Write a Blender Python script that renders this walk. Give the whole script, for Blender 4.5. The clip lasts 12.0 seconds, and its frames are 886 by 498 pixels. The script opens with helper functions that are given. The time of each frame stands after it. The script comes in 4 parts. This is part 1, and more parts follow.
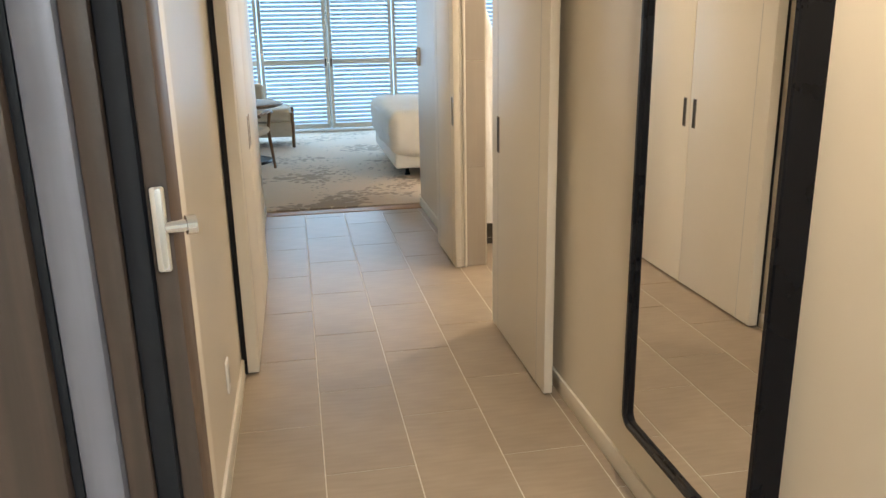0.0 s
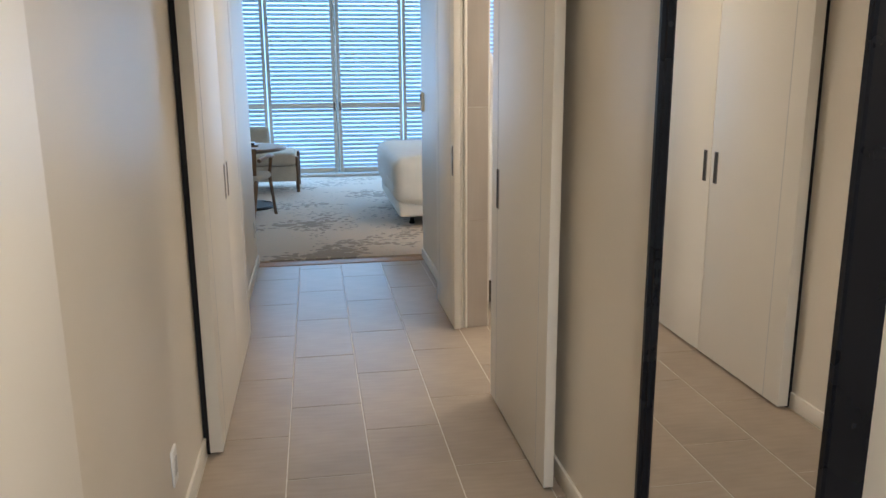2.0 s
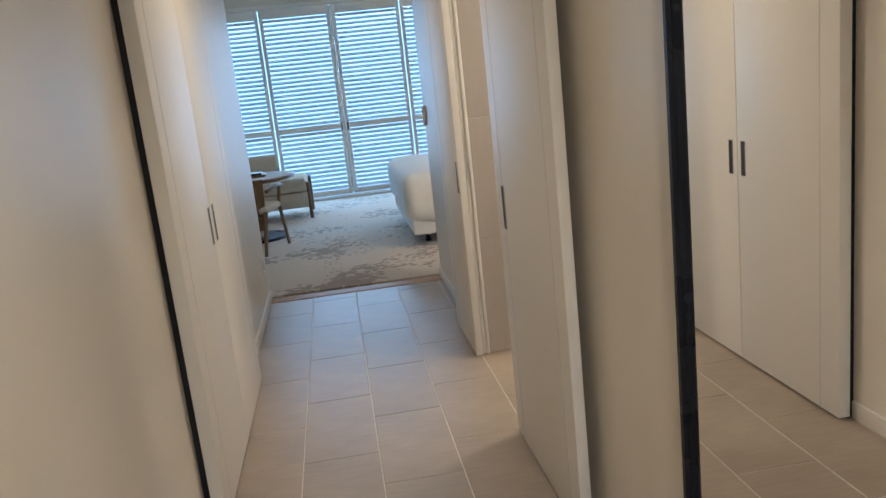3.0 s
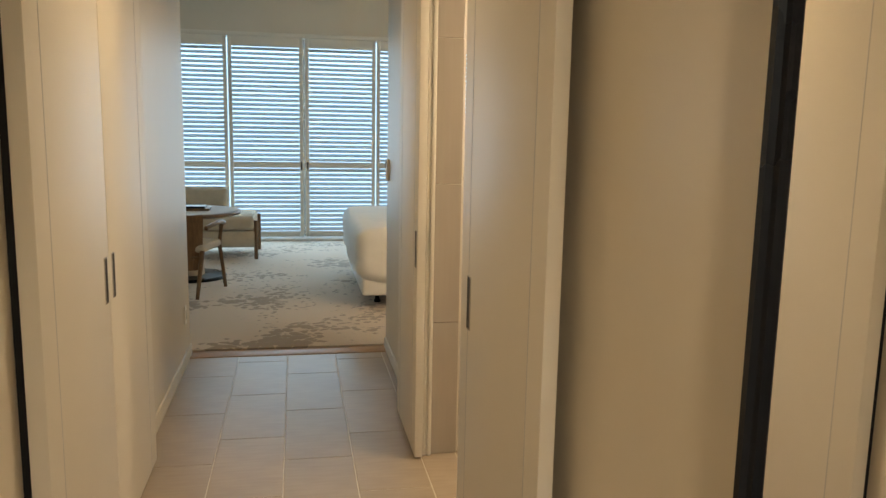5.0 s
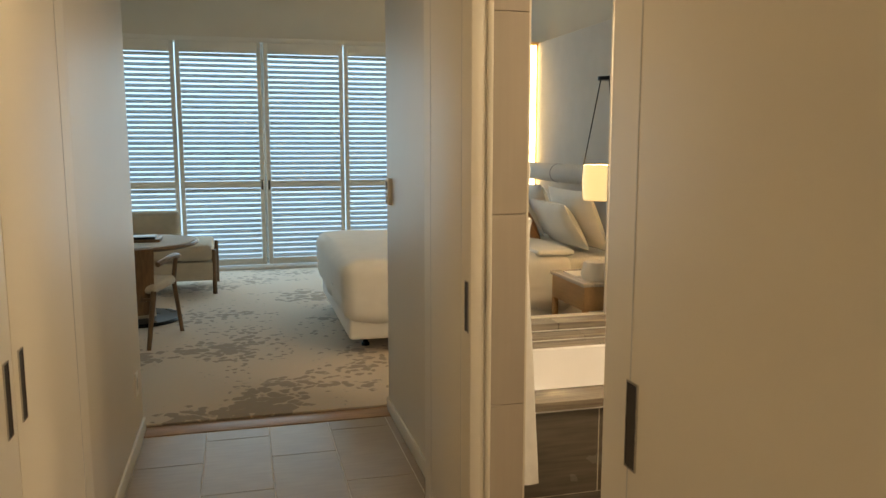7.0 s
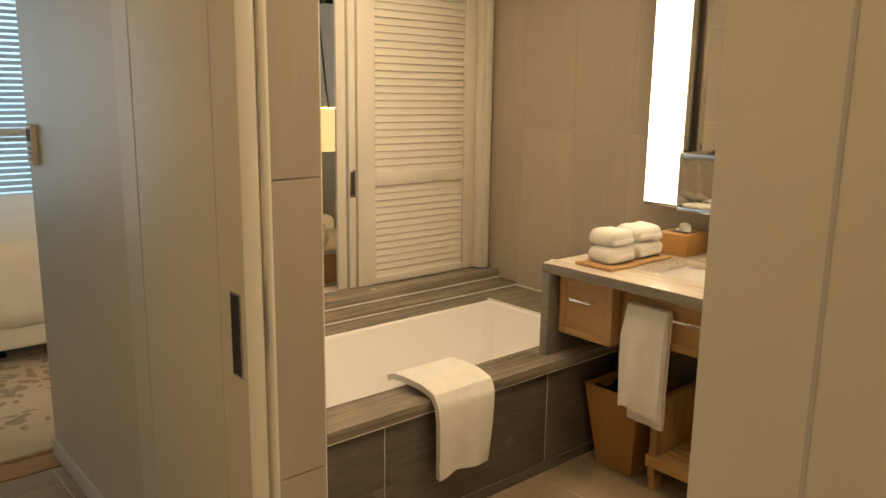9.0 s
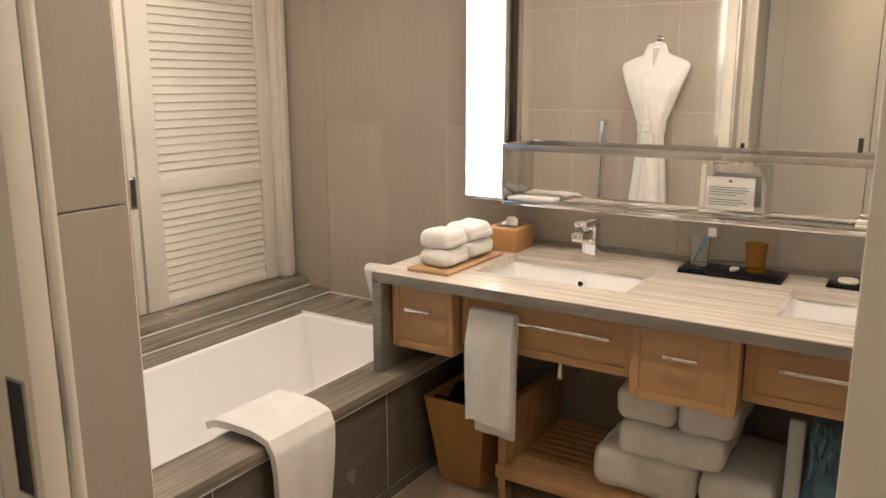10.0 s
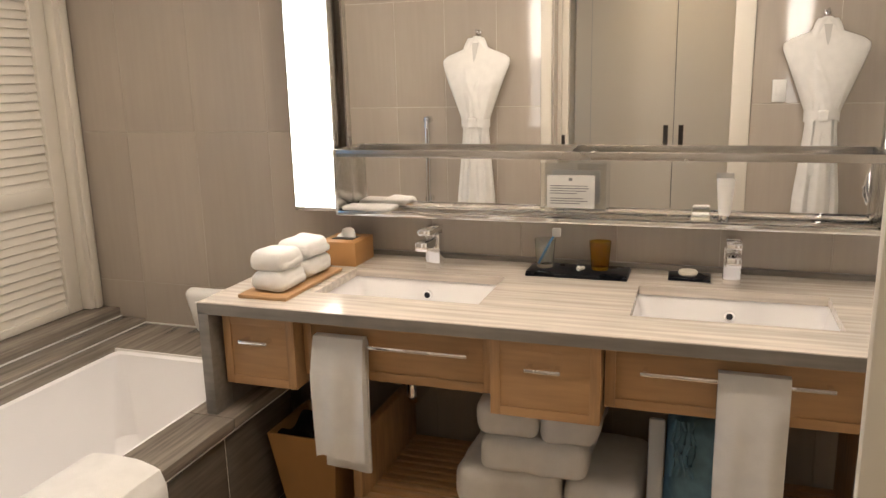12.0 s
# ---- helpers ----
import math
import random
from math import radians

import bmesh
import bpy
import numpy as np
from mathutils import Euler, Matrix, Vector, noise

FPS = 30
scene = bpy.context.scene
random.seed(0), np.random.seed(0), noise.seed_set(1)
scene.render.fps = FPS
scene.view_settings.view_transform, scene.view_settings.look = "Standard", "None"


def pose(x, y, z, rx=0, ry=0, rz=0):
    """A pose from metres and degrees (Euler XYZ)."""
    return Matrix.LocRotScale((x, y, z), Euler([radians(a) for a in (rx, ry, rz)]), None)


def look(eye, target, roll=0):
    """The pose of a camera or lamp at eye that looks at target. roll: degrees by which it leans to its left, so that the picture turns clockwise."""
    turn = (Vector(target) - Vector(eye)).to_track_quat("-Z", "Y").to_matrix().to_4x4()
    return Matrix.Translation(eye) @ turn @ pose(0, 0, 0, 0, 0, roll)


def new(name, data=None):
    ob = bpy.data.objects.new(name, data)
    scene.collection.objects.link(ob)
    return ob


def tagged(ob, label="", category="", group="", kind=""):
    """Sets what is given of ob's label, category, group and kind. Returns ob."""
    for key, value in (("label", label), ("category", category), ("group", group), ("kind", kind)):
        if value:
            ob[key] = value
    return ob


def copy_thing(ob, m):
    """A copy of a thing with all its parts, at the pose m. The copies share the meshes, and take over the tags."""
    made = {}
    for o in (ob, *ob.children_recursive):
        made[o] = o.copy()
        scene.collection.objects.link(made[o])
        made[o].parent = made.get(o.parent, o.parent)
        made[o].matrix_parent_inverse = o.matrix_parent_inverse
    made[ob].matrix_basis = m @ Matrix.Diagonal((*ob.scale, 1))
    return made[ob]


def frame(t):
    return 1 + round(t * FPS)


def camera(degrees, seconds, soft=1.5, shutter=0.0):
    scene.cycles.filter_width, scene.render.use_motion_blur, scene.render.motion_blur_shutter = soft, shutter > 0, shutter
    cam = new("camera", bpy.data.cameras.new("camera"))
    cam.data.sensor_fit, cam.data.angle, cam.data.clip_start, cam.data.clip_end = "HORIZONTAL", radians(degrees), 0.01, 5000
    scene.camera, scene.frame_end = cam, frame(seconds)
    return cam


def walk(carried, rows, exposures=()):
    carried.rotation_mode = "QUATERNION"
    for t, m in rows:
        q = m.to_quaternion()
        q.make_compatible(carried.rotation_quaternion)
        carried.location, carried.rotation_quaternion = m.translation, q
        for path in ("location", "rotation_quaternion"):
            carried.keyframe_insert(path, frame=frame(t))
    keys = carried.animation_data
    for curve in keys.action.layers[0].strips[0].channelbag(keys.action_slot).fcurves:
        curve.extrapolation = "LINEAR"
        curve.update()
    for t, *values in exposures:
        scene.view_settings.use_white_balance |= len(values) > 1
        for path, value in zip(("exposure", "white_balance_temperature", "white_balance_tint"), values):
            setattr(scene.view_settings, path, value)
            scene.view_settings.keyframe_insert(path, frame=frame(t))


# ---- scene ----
cam = camera(59.6, 12.0)
PATH = [
    (0, (0.029, 0.137, 1.487), (0.376, 2.027, 0.936), -1.1),
    (0.5, (0.086, 0.279, 1.497), (0.358, 2.2, 1.009), -2.9),
    (1, (0.104, 0.341, 1.487), (0.425, 2.245, 0.968), -1.7),
    (1.5, (0.163, 0.394, 1.479), (0.506, 2.302, 0.991), -0.9),
    (2, (0.197, 0.501, 1.478), (0.512, 2.425, 1.034), -0.4),
    (2.5, (0.277, 0.608, 1.49), (0.511, 2.549, 1.069), -0.5),
    (3, (0.339, 0.788, 1.496), (0.582, 2.727, 1.073), -6.2),
    (3.2, (0.311, 0.869, 1.504), (0.639, 2.795, 1.077), -6.0),
    (4.8, (0.412, 1.252, 1.546), (0.818, 3.183, 1.217), 0.5),
    (5, (0.426, 1.357, 1.534), (0.797, 3.298, 1.229), 1.1),
    (5.5, (0.376, 1.551, 1.506), (0.704, 3.506, 1.241), 1.8),
    (6, (0.288, 1.807, 1.517), (0.641, 3.762, 1.285), 1.0),
    (6.5, (0.267, 2.04, 1.536), (0.67, 3.984, 1.292), 0.4),
    (6.7, (0.263, 2.197, 1.534), (0.692, 4.133, 1.28), 0.2),
    (8.5, (0.263, 3.202, 1.457), (1.354, 4.829, 1.052), 0.9),
    (9, (0.313, 3.433, 1.465), (1.595, 4.916, 1.069), 0.8),
    (9.5, (0.377, 3.617, 1.465), (1.867, 4.889, 1.063), 0.3),
    (10, (0.437, 3.776, 1.47), (2.088, 4.824, 1.049), -0.1),
    (10.5, (0.486, 3.833, 1.462), (2.247, 4.684, 1.042), 0.1),
    (11, (0.522, 3.879, 1.466), (2.335, 4.605, 1.036), -0.8),
    (11.5, (0.563, 3.921, 1.49), (2.4, 4.575, 1.046), -1.6),
    (12, (0.6, 3.926, 1.495), (2.444, 4.56, 1.053), -1.4),
]
EXPOSURES = [(0.0, 0.45, 6900, 10), (1.0, 0.35, 6450, 10), (2.5, 0.15, 5700, 10), (4.0, 0.1, 6700, 10), (5.2, -0.02, 8300, 10), (6.5, -0.25, 8500, 10),
             (8.3, -0.3, 10800, 10), (8.9, -0.33, 9600, 10), (9.5, -0.18, 7300, 12), (10.1, -0.12, 6350, 13), (12.0, -0.12, 6250, 13)]
walk(cam, [(t, look(eye, target, roll)) for t, eye, target, roll in PATH], EXPOSURES)

# ---- world, sun and large lights ----
world = bpy.data.worlds.new("world")
scene.world = world
world.use_nodes = True
wn = world.node_tree.nodes
sky = wn.new("ShaderNodeTexSky")
sky.sky_type, sky.sun_disc = "NISHITA", False
sky.sun_elevation, sky.sun_rotation = radians(38), radians(200)
wn["Background"].inputs["Strength"].default_value = 0.1
world.node_tree.links.new(sky.outputs[0], wn["Background"].inputs["Color"])
sun = new("sun", bpy.data.lights.new("sun", "SUN"))
sun.data.energy, sun.data.angle, sun.data.color = 1.0, radians(10), (1.0, 0.95, 0.88)
sun.matrix_world = look((2, -8, 9), (0, 0, 0))


def area_lamp(name, m, sx, sy, watts, color):
    lamp = new(name, bpy.data.lights.new(name, "AREA"))
    lamp.data.shape, lamp.data.size, lamp.data.size_y = "RECTANGLE", sx, sy
    lamp.data.energy, lamp.data.color = watts, color
    lamp.matrix_world = m
    return lamp


WARM = (1.0, 0.75, 0.46)
SOFT = (1.0, 0.88, 0.73)
# daylight in the opening of the bedroom window
area_lamp("window_daylight", look((0.4, 11.9, 1.45), (0.4, 5, 1.1)), 5.0, 2.3, 66, (0.50, 0.74, 1.0))

# ---- materials ----


def mat(name, color, rough=0.5, metal=0.0, vary=0.06, scale=6.0, grain=0.0, grain_scale=(40, 40, 40), bump=0.0, bump_scale=200.0,
        per_piece=0.0, coat=0.0, second=None, stretch=None):
    m = bpy.data.materials.new(name)
    m.use_nodes = True
    t = m.node_tree
    n, l = t.nodes, t.links
    b = n["Principled BSDF"]
    b.inputs["Roughness"].default_value, b.inputs["Metallic"].default_value = rough, metal
    b.inputs["Coat Weight"].default_value = coat
    co = n.new("ShaderNodeTexCoord")
    def nz(sc, detail=4.0):
        x = n.new("ShaderNodeTexNoise")
        x.inputs["Scale"].default_value, x.inputs["Detail"].default_value = sc, detail
        return x
    big = nz(scale)
    l.new(co.outputs["Object"], big.inputs["Vector"])
    fac = big.outputs["Fac"]
    mp = n.new("ShaderNodeMapping")
    mp.inputs["Scale"].default_value = stretch or grain_scale
    fine = nz(1.0, 5.0)
    l.new(co.outputs["Object"], mp.inputs["Vector"])
    l.new(mp.outputs["Vector"], fine.inputs["Vector"])
    ramp = n.new("ShaderNodeMix")
    ramp.data_type = "RGBA"
    dark = second or tuple(c * (1 - 2.2 * vary) for c in color)
    ramp.inputs["A"].default_value, ramp.inputs["B"].default_value = (*dark, 1), (*color, 1)
    mr = n.new("ShaderNodeMapRange")
    mr.inputs["From Min"].default_value, mr.inputs["From Max"].default_value = 0.3, 0.65
    l.new(fac, mr.inputs["Value"])
    l.new(mr.outputs[0], ramp.inputs["Factor"])
    out = ramp.outputs["Result"]
    if grain:
        g = n.new("ShaderNodeMix")
        g.data_type, g.blend_type = "RGBA", "MULTIPLY"
        g.inputs["Factor"].default_value = 1.0
        gm = n.new("ShaderNodeMapRange")
        gm.inputs["From Min"].default_value, gm.inputs["From Max"].default_value = 0.32, 0.68
        gm.inputs["To Min"].default_value, gm.inputs["To Max"].default_value = 1 - grain, 1 + grain * 0.3
        l.new(fine.outputs["Fac"], gm.inputs["Value"])
        l.new(out, g.inputs["A"])
        l.new(gm.outputs[0], g.inputs["B"])
        out = g.outputs["Result"]
    if per_piece:
        oi = n.new("ShaderNodeObjectInfo")
        h = n.new("ShaderNodeHueSaturation")
        pm = n.new("ShaderNodeMapRange")
        pm.inputs["To Min"].default_value, pm.inputs["To Max"].default_value = 1 - per_piece, 1 + per_piece
        l.new(oi.outputs["Random"], pm.inputs["Value"])
        l.new(pm.outputs[0], h.inputs["Value"])
        l.new(out, h.inputs["Color"])
        out = h.outputs["Color"]
    l.new(out, b.inputs["Base Color"])
    rr = n.new("ShaderNodeMapRange")
    rr.inputs["To Min"].default_value, rr.inputs["To Max"].default_value = max(0.02, rough - min(0.06, 0.4 * rough)), rough + min(0.06, 0.4 * rough)
    l.new(fac, rr.inputs["Value"])
    l.new(rr.outputs[0], b.inputs["Roughness"])
    if bump:
        bp = n.new("ShaderNodeBump")
        bp.inputs["Strength"].default_value, bp.inputs["Distance"].default_value = bump, 0.004
        src = fine
        if not grain:
            src = nz(bump_scale, 3.0)
            l.new(co.outputs["Object"], src.inputs["Vector"])
        l.new(src.outputs["Fac"], bp.inputs["Height"])
        l.new(bp.outputs[0], b.inputs["Normal"])
    return m


def glow(name, color, strength):
    m = bpy.data.materials.new(name)
    m.use_nodes = True
    b = m.node_tree.nodes["Principled BSDF"]
    b.inputs["Base Color"].default_value = (*color, 1)
    b.inputs["Emission Color"].default_value, b.inputs["Emission Strength"].default_value = (*color, 1), strength
    return m


def glass(name, color, rough=0.02):
    m = bpy.data.materials.new(name)
    m.use_nodes = True
    b = m.node_tree.nodes["Principled BSDF"]
    b.inputs["Base Color"].default_value, b.inputs["Transmission Weight"].default_value = (*color, 1), 1.0
    b.inputs["Roughness"].default_value, b.inputs["IOR"].default_value = rough, 1.45
    return m


M_WALL = mat("cream_wall_paint", (0.68, 0.62, 0.52), 0.42, vary=0.03, scale=1.5, bump=0.05, bump_scale=350)
M_PANEL = mat("cream_lacquer", (0.72, 0.675, 0.59), 0.5, vary=0.02, scale=1.2, bump=0.03, bump_scale=400)
M_CEIL = mat("ceiling_paint", (0.8, 0.8, 0.79), 0.8, vary=0.02, scale=2)
M_DARKGAP = mat("black_rubber_and_gap_shade", (0.015, 0.015, 0.017), 0.55, vary=0.1)
M_FLOOR = mat("grey_beige_porcelain", (0.36, 0.288, 0.215), 0.36, vary=0.07, scale=3.5, grain=0.10, grain_scale=(6, 45, 10), per_piece=0.06)
M_GROUT = mat("light_grout", (0.70, 0.65, 0.56), 0.8, vary=0.08, scale=30)
M_GROUTW = mat("taupe_wall_grout", (0.50, 0.45, 0.385), 0.8, vary=0.06, scale=30)
M_WOODSTRIP = mat("oak_threshold", (0.46, 0.27, 0.15), 0.4, vary=0.1, grain=0.25, grain_scale=(8, 120, 60))
M_TILE = mat("taupe_wall_tile", (0.44, 0.388, 0.332), 0.07, vary=0.04, scale=1.6, grain=0.035, grain_scale=(50, 50, 3), per_piece=0.035)
M_DTILE = mat("dark_taupe_panel", (0.135, 0.118, 0.098), 0.25, vary=0.12, scale=3, grain=0.25, grain_scale=(4, 20, 60), per_piece=0.05)
M_STONE = mat("striped_grey_stone", (0.31, 0.27, 0.225), 0.25, vary=0.15, scale=3, grain=0.42, grain_scale=(3, 55, 70), per_piece=0.04)
M_COUNTER = mat("striped_beige_marble", (0.68, 0.615, 0.535), 0.13, vary=0.06, scale=2.5, grain=0.26, grain_scale=(55, 2.2, 60))
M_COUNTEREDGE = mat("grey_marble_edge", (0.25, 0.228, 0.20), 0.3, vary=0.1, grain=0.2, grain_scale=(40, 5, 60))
M_CERAMIC = mat("white_ceramic", (0.84, 0.83, 0.83), 0.10, vary=0.01, coat=0.3)
M_OAK = mat("honey_oak", (0.52, 0.315, 0.15), 0.42, vary=0.05, scale=2, grain=0.10, grain_scale=(60, 7, 70), bump=0.05)
M_OAKV = mat("honey_oak_upright", (0.52, 0.315, 0.15), 0.42, vary=0.05, scale=2, grain=0.22, grain_scale=(60, 70, 6), bump=0.05)
M_BIN = mat("tan_leatherette", (0.42, 0.22, 0.075), 0.5, vary=0.06, bump=0.2, bump_scale=260)
M_TOWEL = mat("white_terry", (0.86, 0.845, 0.81), 0.95, vary=0.03, scale=20, bump=1.0, bump_scale=420)
M_LINEN = mat("white_linen", (0.83, 0.82, 0.79), 0.9, vary=0.02, scale=8, bump=0.15, bump_scale=400)
M_CHROME = mat("chrome", (0.85, 0.85, 0.86), 0.06, 1.0, vary=0.0)
M_STEEL = mat("brushed_steel", (0.62, 0.60, 0.57), 0.25, 1.0, vary=0.04, grain=0.1, grain_scale=(20, 200, 200))
M_BLACK = mat("black_metal", (0.005, 0.006, 0.009), 0.28, vary=0.1)
# near-black that stands for the shade inside the pulls' recesses
M_RECESS = mat("recess_shade", (0.028, 0.02, 0.014), 0.6, vary=0.1)
for m_dark in (M_BLACK, M_DARKGAP):
    m_dark.node_tree.nodes["Principled BSDF"].inputs["Specular IOR Level"].default_value = 0.2
M_MIRROR = mat("mirror_silver", (0.93, 0.92, 0.90), 0.0, 1.0, vary=0.0)
M_MIRROR.node_tree.nodes["Principled BSDF"].inputs["Roughness"].default_value = 0.0
for link in list(M_MIRROR.node_tree.links):
    if link.to_socket.name == "Roughness":
        M_MIRROR.node_tree.links.remove(link)
M_SHUTTER = mat("cream_shutter_paint", (0.74, 0.70, 0.62), 0.5, vary=0.02)
# white slats with the blue of the daylight mixed into their colour
M_SLAT = mat("white_louvre_daylight_tint", (0.66, 0.70, 0.74), 0.55, vary=0.02)
M_WALNUT = mat("walnut", (0.19, 0.105, 0.05), 0.42, vary=0.1, grain=0.3, grain_scale=(60, 60, 8))
M_DOOR = mat("dark_stained_oak", (0.075, 0.048, 0.033), 0.45, vary=0.08, grain=0.3, grain_scale=(90, 90, 4), bump=0.1)
M_JAMB = mat("lilac_grey_steel", (0.22, 0.21, 0.235), 0.4, 0.3, vary=0.06, grain=0.15, grain_scale=(80, 80, 4))
M_UPHOL = mat("beige_weave", (0.52, 0.46, 0.37), 0.95, vary=0.05, scale=12, bump=0.4, bump_scale=500)
M_BRONZE = mat("copper_silk", (0.42, 0.20, 0.08), 0.4, vary=0.12, scale=14, bump=0.2)
M_GREYFAB = mat("pale_grey_fabric", (0.56, 0.55, 0.53), 0.9, vary=0.03, bump=0.2, bump_scale=400)
M_WHITE = mat("white_plastic", (0.78, 0.77, 0.74), 0.4, vary=0.01)
M_INK = mat("grey_ink", (0.16, 0.16, 0.17), 0.8, vary=0.0)
M_SOAP = mat("ivory_soap", (0.80, 0.75, 0.62), 0.45, vary=0.02)
M_BLUE = mat("blue_mesh_bag", (0.15, 0.30, 0.40), 0.6, vary=0.15, scale=30)
M_BLUEP = mat("blue_plastic", (0.10, 0.28, 0.55), 0.35, vary=0.02)
M_GREYBOARD = mat("grey_board", (0.45, 0.47, 0.48), 0.6, vary=0.05)
M_LAMP = glow("lit_opal_panel", (1.0, 0.95, 0.87), 7.0)
M_SHADE = glow("lit_linen_shade", (1.0, 0.76, 0.42), 1.05)
M_LED = glow("warm_led_strip", (1.0, 0.78, 0.45), 12.0)
M_DOWN = glow("downlight_lens", (1.0, 0.8, 0.55), 6.0)
M_SKYGLOW = glow("daylight_backdrop", (0.36, 0.66, 1.0), 2.0)
M_GLASSB = glass("blue_grey_glass", (0.86, 0.91, 0.90))
M_GLASSA = glass("amber_glass", (0.78, 0.50, 0.05))
M_ACRYL = glass("clear_acrylic", (0.97, 0.98, 0.98), 0.0)
M_ACRYL.node_tree.nodes["Principled BSDF"].inputs["IOR"].default_value = 1.12

M_RUG = bpy.data.materials.new("floral_wool_rug")
M_RUG.use_nodes = True
rt, rn, rl = M_RUG.node_tree, M_RUG.node_tree.nodes, M_RUG.node_tree.links
rb = rn["Principled BSDF"]
rb.inputs["Roughness"].default_value = 1.0
rco = rn.new("ShaderNodeTexCoord")
rv = rn.new("ShaderNodeTexVoronoi")
rv.inputs["Scale"].default_value = 14.0
rw = rn.new("ShaderNodeTexNoise")
rw.inputs["Scale"].default_value, rw.inputs["Detail"].default_value = 9.0, 5.0
rm = rn.new("ShaderNodeVectorMath")
rm.operation = "MULTIPLY_ADD"
rm.inputs[1].default_value = (0.15, 0.15, 0.0)
rl.new(rco.outputs["Object"], rw.inputs["Vector"])
rl.new(rw.outputs["Color"], rm.inputs[0])
rl.new(rco.outputs["Object"], rm.inputs[2])
rl.new(rm.outputs[0], rv.inputs["Vector"])
rbig = rn.new("ShaderNodeTexNoise")
rbig.inputs["Scale"].default_value, rbig.inputs["Detail"].default_value = 1.15, 2.0
rl.new(rco.outputs["Object"], rbig.inputs["Vector"])
radd = rn.new("ShaderNodeMath")
radd.operation = "MULTIPLY_ADD"
radd.inputs[1].default_value = -2.6
rl.new(rbig.outputs["Fac"], radd.inputs[0])
rl.new(rv.outputs["Distance"], radd.inputs[2])
rr2 = rn.new("ShaderNodeMapRange")
rr2.inputs["From Min"].default_value, rr2.inputs["From Max"].default_value = -1.08, -0.96
rl.new(radd.outputs[0], rr2.inputs["Value"])
rc = rn.new("ShaderNodeMix")
rc.data_type = "RGBA"
rc.inputs["A"].default_value, rc.inputs["B"].default_value = (0.36, 0.312, 0.265, 1), (0.62, 0.54, 0.46, 1)
rl.new(rr2.outputs[0], rc.inputs["Factor"])
rfine = rn.new("ShaderNodeTexNoise")
rfine.inputs["Scale"].default_value, rfine.inputs["Detail"].default_value = 160.0, 3.0
rl.new(rco.outputs["Object"], rfine.inputs["Vector"])
rmul = rn.new("ShaderNodeMix")
rmul.data_type, rmul.blend_type = "RGBA", "SOFT_LIGHT"
rmul.inputs["Factor"].default_value = 0.35
rl.new(rc.outputs["Result"], rmul.inputs["A"])
rl.new(rfine.outputs["Color"], rmul.inputs["B"])
rl.new(rmul.outputs["Result"], rb.inputs["Base Color"])
rbump = rn.new("ShaderNodeBump")
rbump.inputs["Strength"].default_value, rbump.inputs["Distance"].default_value = 0.6, 0.005
rl.new(rfine.outputs["Fac"], rbump.inputs["Height"])
rl.new(rbump.outputs[0], rb.inputs["Normal"])

# ---- mesh helpers ----


def box(lo, hi, bevel=0.0, bm=None, segs=2):
    """A box between two corners, with rounded edges, in a new or given bmesh."""
    out = bm or bmesh.new()
    made = bmesh.ops.create_cube(out, size=1.0)["verts"]
    size = [h - l for l, h in zip(lo, hi)]
    mid = [(h + l) / 2 for l, h in zip(lo, hi)]
    for v in made:
        v.co = Vector([v.co[i] * size[i] + mid[i] for i in range(3)])
    if bevel:
        edges = list({e for v in made for e in v.link_edges})
        bmesh.ops.bevel(out, geom=edges, offset=min(bevel, 0.49 * min(size)), segments=segs, profile=0.5, affect="EDGES")
    return out


def tube(points, radius, bm=None, sides=12, taper=None):
    """A round bar along a line of points."""
    out = bm or bmesh.new()
    rings = []
    pts = [Vector(p) for p in points]
    for i, p in enumerate(pts):
        d = (pts[min(i + 1, len(pts) - 1)] - pts[max(i - 1, 0)]).normalized()
        q = d.to_track_quat("Z", "Y")
        r = radius if taper is None else radius + (taper - radius) * i / (len(pts) - 1)
        rings.append([out.verts.new(p + q @ Vector((r * math.cos(a), r * math.sin(a), 0))) for a in [2 * math.pi * k / sides for k in range(sides)]])
    for a, b in zip(rings, rings[1:]):
        for k in range(sides):
            out.faces.new((a[k], a[(k + 1) % sides], b[(k + 1) % sides], b[k]))
    out.faces.new(list(reversed(rings[0])))
    out.faces.new(rings[-1])
    return out


def lathe(profile, at=(0, 0, 0), bm=None, sides=32):
    """A turned shape from (radius, height) pairs."""
    out = bm or bmesh.new()
    rings = []
    for r, z in profile:
        rings.append([out.verts.new((at[0] + r * math.cos(2 * math.pi * k / sides), at[1] + r * math.sin(2 * math.pi * k / sides), at[2] + z)) for k in range(sides)])
    for a, b in zip(rings, rings[1:]):
        for k in range(sides):
            out.faces.new((a[k], a[(k + 1) % sides], b[(k + 1) % sides], b[k]))
    if profile[0][0] > 1e-5:
        out.faces.new(list(reversed(rings[0])))
    if profile[-1][0] > 1e-5:
        out.faces.new(rings[-1])
    return out


def grid(fn, nu, nv, bm=None, thick=0.0):
    """A sheet fn(u, v) -> place, u and v from 0 to 1; with thick, its edges are closed."""
    out = bm or bmesh.new()
    vs = [[out.verts.new(fn(i / nu, j / nv)) for j in range(nv + 1)] for i in range(nu + 1)]
    fs = [out.faces.new((vs[i][j], vs[i + 1][j], vs[i + 1][j + 1], vs[i][j + 1])) for i in range(nu) for j in range(nv)]
    if thick:
        bmesh.ops.recalc_face_normals(out, faces=fs)
        bmesh.ops.solidify(out, geom=fs, thickness=thick)
    return out


